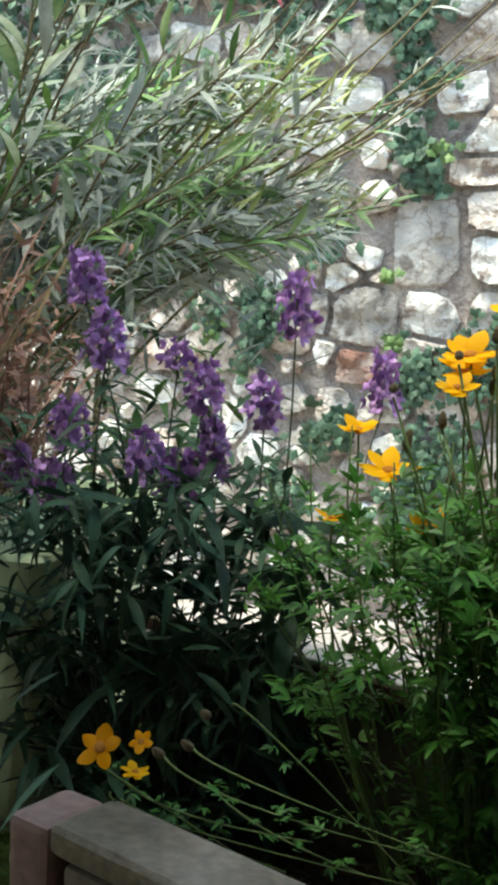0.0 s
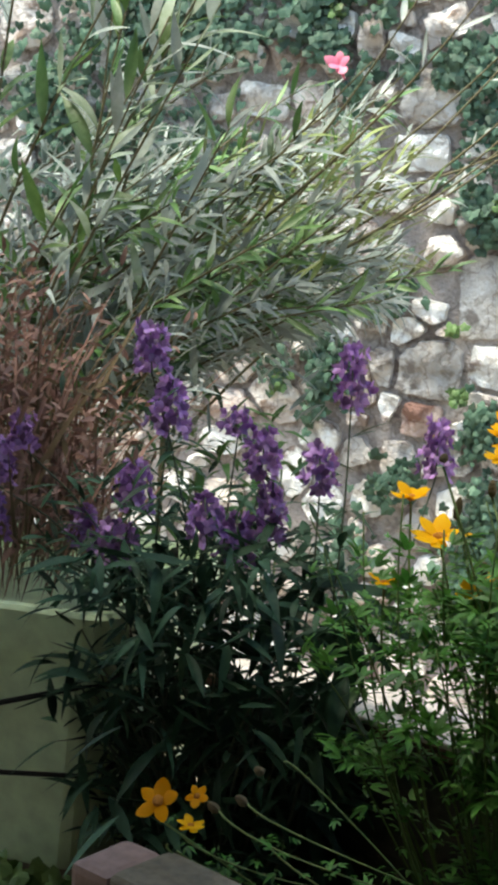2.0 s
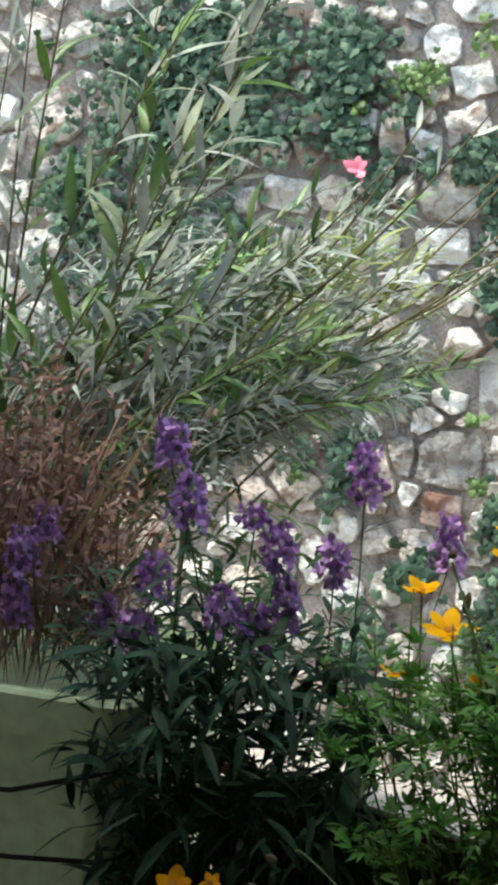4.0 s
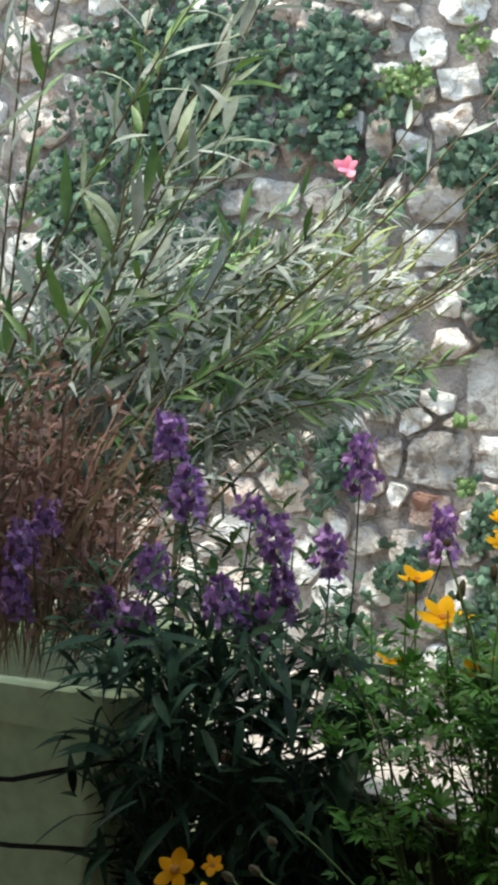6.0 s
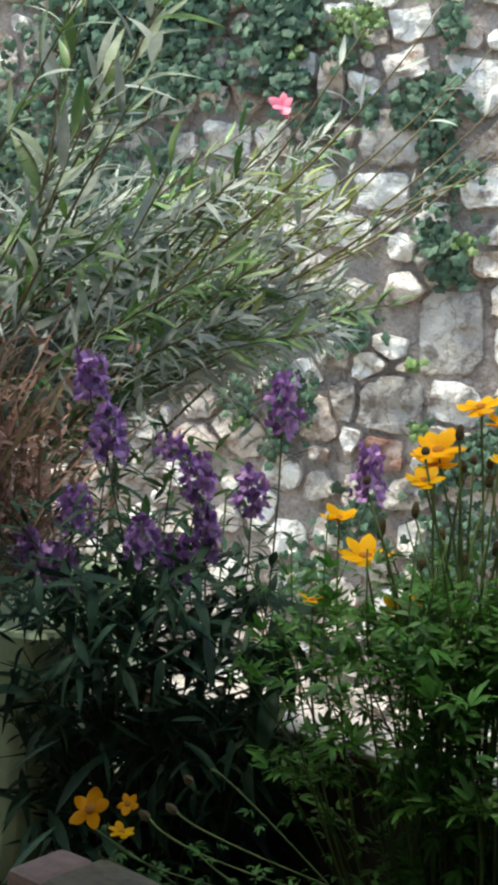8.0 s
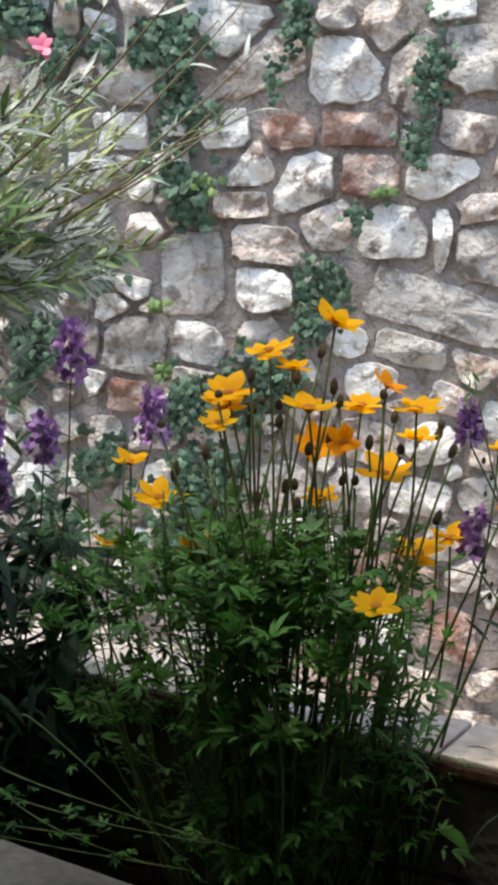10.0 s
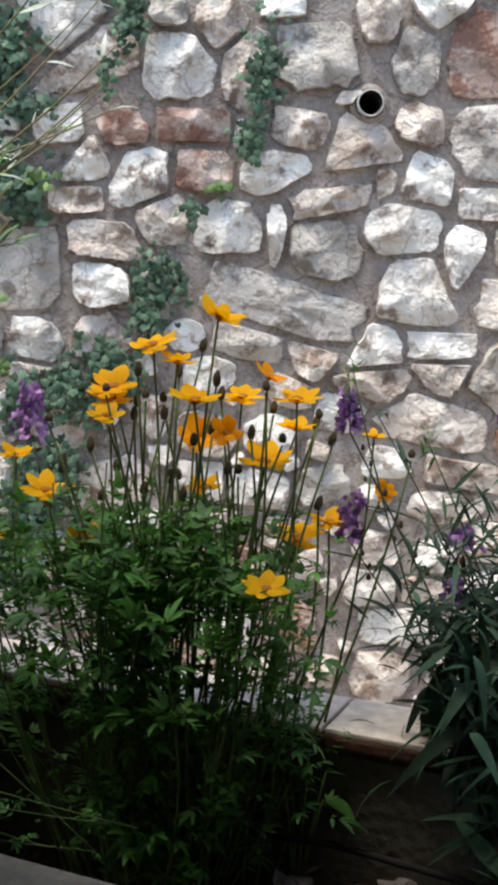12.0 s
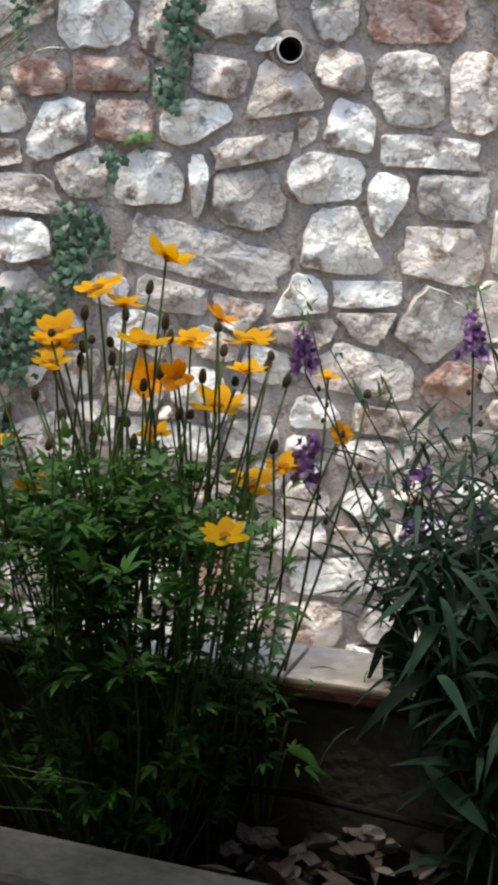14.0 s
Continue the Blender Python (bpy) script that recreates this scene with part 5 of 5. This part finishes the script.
ivy("ivy", [
    (-0.84, 2.18, 0.06, 0.12, 19), (-0.91, 2.01, 0.03, 0.06, 4), (-0.38, 2.02, 0.06, 0.18, 32), (-0.40, 1.81, 0.06, 0.08, 11), (-0.41, 1.79, 0.04, 0.05, 4), (-0.70, 1.32, 0.10, 0.10, 29),
    (-0.75, 1.18, 0.07, 0.09, 18), (-0.88, 0.97, 0.11, 0.12, 49), (-1.02, 0.89, 0.10, 0.13, 48), (-1.17, 0.84, 0.08, 0.10, 16), (-1.17, 0.84, 0.06, 0.09, 10), (-1.04, 0.59, 0.08, 0.15, 25),
    (-1.70, 1.05, 0.06, 0.15, 17), (-1.13, 0.55, 0.12, 0.15, 35), (-1.24, 1.99, 0.07, 0.23, 32), (-1.24, 1.67, 0.10, 0.12, 16), (-0.59, 1.56, 0.06, 0.04, 4)
], IVY, 52, "dark ivy strands in the joints of the wall", 0.9)
ivy("ivy", [
    (-1.56, 2.39, 0.09, 0.08, 24), (-1.33, 2.53, 0.06, 0.06, 7), (-1.92, 0.99, 0.04, 0.04, 4), (-1.29, 1.21, 0.03, 0.03, 4), (-1.26, 0.98, 0.03, 0.04, 4), (-1.13, 1.64, 0.05, 0.03, 5),
    (-0.50, 1.64, 0.05, 0.02, 4), (-1.26, 0.98, 0.03, 0.03, 4), (-1.77, 2.29, 0.03, 0.03, 4)
], IVY_YOUNG, 53, "young light green ivy shoots on the wall", 0.8)

# Drain pipe through the wall
pipe = thing("drain_pipe", "grey plastic drain pipe end sticking out of the wall", "pipe", (0, 0, 1.95))
v, f = [], []
for r0, y in ((0.046, 0.05), (0.046, -0.055), (0.045, -0.058), (0.0415, -0.058), (0.041, -0.055), (0.041, 0.20)):
    for k in range(28):
        v.append((r0 * math.cos(k * math.pi / 14), y, r0 * math.sin(k * math.pi / 14)))
for r0 in range(5):
    for k in range(28):
        a, b = r0 * 28 + k, r0 * 28 + (k + 1) % 28
        f.append((b, a, a + 28, b + 28))
part("pipe_wall", mesh_from("pipe_wall", v, f, PLASTIC_PIPE, True), pipe)
# Lining added to the bore, its black standing for the shade within.
part("pipe_bore", mesh_from("pipe_bore", [(0.0408 * math.cos(k * math.pi / 14), yy, 0.0408 * math.sin(k * math.pi / 14)) for yy in (-0.054, 0.19) for k in range(28)],
                            [(k, (k + 1) % 28, (k + 1) % 28 + 28, k + 28) for k in range(28)] + [tuple(range(28, 56))], PIPE_SHADE, True), pipe, "inside of the pipe, coloured near black as shade")
cv, cf = tube([(0, 0.05, 0), (0, -0.004, 0), (0, -0.012, 0)], 0.080, 0.052, 24)
part("mortar_collar", mesh_from("mortar_collar", cv.tolist(), cf[:-2], MORTAR, True), pipe)

# Irrigation tube along the trough, and a broad-leaved seedling
tube_line = thing("irrigation_tube", "thin black irrigation tube lying along the planter", "tube")
stem(tube_line, [(-0.50, -3.925, 1.02), (-0.42, -3.95, 1.045), (-0.319, -3.985, 1.049), (-0.202, -4.03, 1.039), (-0.05, -4.09, 1.03), (0.1, -4.15, 1.0)], 0.003, 0.003, BLACK_TUBE, "tube", 8)
seedling = thing("broad_leaved_weed", "small weed with broad green leaves beside the daisies", "weed", (-0.345, -3.975, SOIL_Z))
SEEDLING_LEAF = [mesh_from("leaf", *leaf(0.62, d, 0.2, 6), LACY_LEAF, True) for d in (0.5, 0.8)]
for k, (az, high, size) in enumerate(((20, 0.118, .027), (75, 0.130, .028), (-30, 0.100, .030), (150, 0.125, .028), (110, 0.095, .03))):
    tip = Vector((math.cos(radians(az)) * .02, math.sin(radians(az)) * .015, high))
    stem(seedling, bow((0, 0, 0), tip, (0, 0, .01), 5), 0.0014, 0.001, GREEN_STEM, sides=4)
    part("leaf", SEEDLING_LEAF[k % 2], seedling, "", Matrix.Translation(tip) @ (frame_of((math.cos(radians(az)), math.sin(radians(az)), 0.1)) @ Matrix.Scale(size, 3)).to_4x4())

# Litter on the soil
rl = random.Random(61)
DRY_ME = [mesh_from("dry_leaf", *leaf(0.5, d, 0.5, 5, twist=w), DRY_LEAF, True) for d, w in ((0.5, .4), (-0.4, -.5), (0.8, .2))]
for k in range(46):
    x = rl.uniform(-0.42, 0.0)
    y = -4.03 + (x + 0.2) * -0.394 + rl.uniform(-.13, .0)
    d = Vector((rl.uniform(-1, 1), rl.uniform(-1, 1), rl.uniform(-.1, .3)))
    ob = new("dry_leaf", rl.choice(DRY_ME))
    ob.matrix_world = Matrix.Translation((x, y, 1.0 + rl.uniform(-.004, .012))) @ (frame_of(d) @ Matrix.Scale(rl.uniform(0.025, 0.05), 3)).to_4x4()
    tagged(ob, "curled dry brown leaf lying on the soil", "dry leaf", "fallen leaves")


def crumpled(x, y, z, size, seed):
    bm = bmesh.new()
    bmesh.ops.create_icosphere(bm, subdivisions=3, radius=1)
    for q in bm.verts:
        q.co = Vector((q.co.x, q.co.y * 0.8, q.co.z * 0.45)) * size * (1 + 0.8 * noise.noise(q.co * 1.7 + Vector((seed, 0, 0))) + .15 * noise.noise(q.co * 5))
    me = bpy.data.meshes.new("crumpled_paper")
    bm.to_mesh(me)
    bm.free()
    me.materials.append(PALE_LITTER)
    ob = new("crumpled_paper", me)
    ob.location = (x, y, z)
    tagged(ob, "pale crumpled scrap lying on dark soil", "litter", "litter")


for k, (x, y, z, s) in enumerate(((-0.333, -4.03, 1.018, 0.013), (-0.253, -4.03, 1.016, 0.016), (-0.36, -4.03, 1.008, 0.009), (-0.29, -4.02, 1.010, 0.011), (-0.235, -4.03, 1.012, 0.008))):
    crumpled(x - 0.01, y + 0.035, z, s, 3.1 * k)

CURL = mesh_from("dry_leaf", *leaf(0.62, -0.5, 0.6, 5, twist=.5), PALE_LITTER, True)
for x, y, z, s, az in ((-0.345, -4.03, 1.010, .022, 20), (-0.315, -4.04, 1.012, .024, 150), (-0.262, -4.03, 1.012, .026, 10), (-0.24, -4.045, 1.012, .022, 200), (-0.29, -4.06, 1.008, .02, 80), (-0.33, -4.0, 1.012, .018, 260), (-0.275, -4.02, 1.012, .02, 120), (-0.225, -4.02, 1.012, .02, 310)):
    ob = new("dry_leaf", CURL)
    ob.matrix_world = pose(x - 0.01, y + 0.035, z, rl.uniform(-20, 20), rl.uniform(-25, 25), az) @ Matrix.Scale(s, 4)
    tagged(ob, "curled dead leaf with a pale underside on the soil", "dry leaf", "fallen leaves")

for k in range(16):
    ob = new("dry_leaf", CURL if k % 3 else DRY_ME[k % 2])
    ob.matrix_world = pose(rl.uniform(-0.37, -0.21), rl.uniform(-4.07, -3.995), 1.008 + rl.uniform(0, .008), rl.uniform(-40, 40), rl.uniform(-40, 40), rl.uniform(0, 360)) @ Matrix.Scale(rl.uniform(.012, .024), 4)
    tagged(ob, "small curled dead leaf on the dark soil", "dry leaf", "fallen leaves")

# ---- stones of the wall ----
rw = random.Random(71)
ALL = [s for s in fill_stones(STONES, -3.6, 1.5, -0.3, 3.3, rw) if math.hypot(s[0], s[1] - 1.95) > 0.08]
rest, picked = {}, 0
PIPE_STONE = (0.0, 1.95, 0.10, 0.10, 0, "g", "oval")
BLANKS = {s: blank(s, rw) for s in ALL + [PIPE_STONE]}
for s in sorted(ALL, key=lambda q: abs(q[0] + 0.6) + abs(q[1] - 1.6)):
    near = [o for o in ALL + [PIPE_STONE] if o is not s and math.hypot(o[0] - s[0], o[1] - s[1]) < 0.5 * (max(s[2], s[3]) + max(o[2], o[3])) + 0.02]
    v, f = stone_mesh(s, near, rw)
    if picked < 300:
        picked += 1
        ob = part("stone", mesh_from("stone", v, f, STONE[s[5]], True), wall)
        ob.matrix_basis = Matrix.Translation(Vector((s[0], 0, s[1])) - wall.location)
    else:
        rest.setdefault(s[5], Soup()).add((np.array(v) + np.array((s[0], 0, s[1])) - np.array(wall.location), f), Matrix.Identity(3))
for tone, soup in rest.items():
    tagged(part("stones", soup.mesh("stones", STONE[tone], True), wall), kind="stuff")
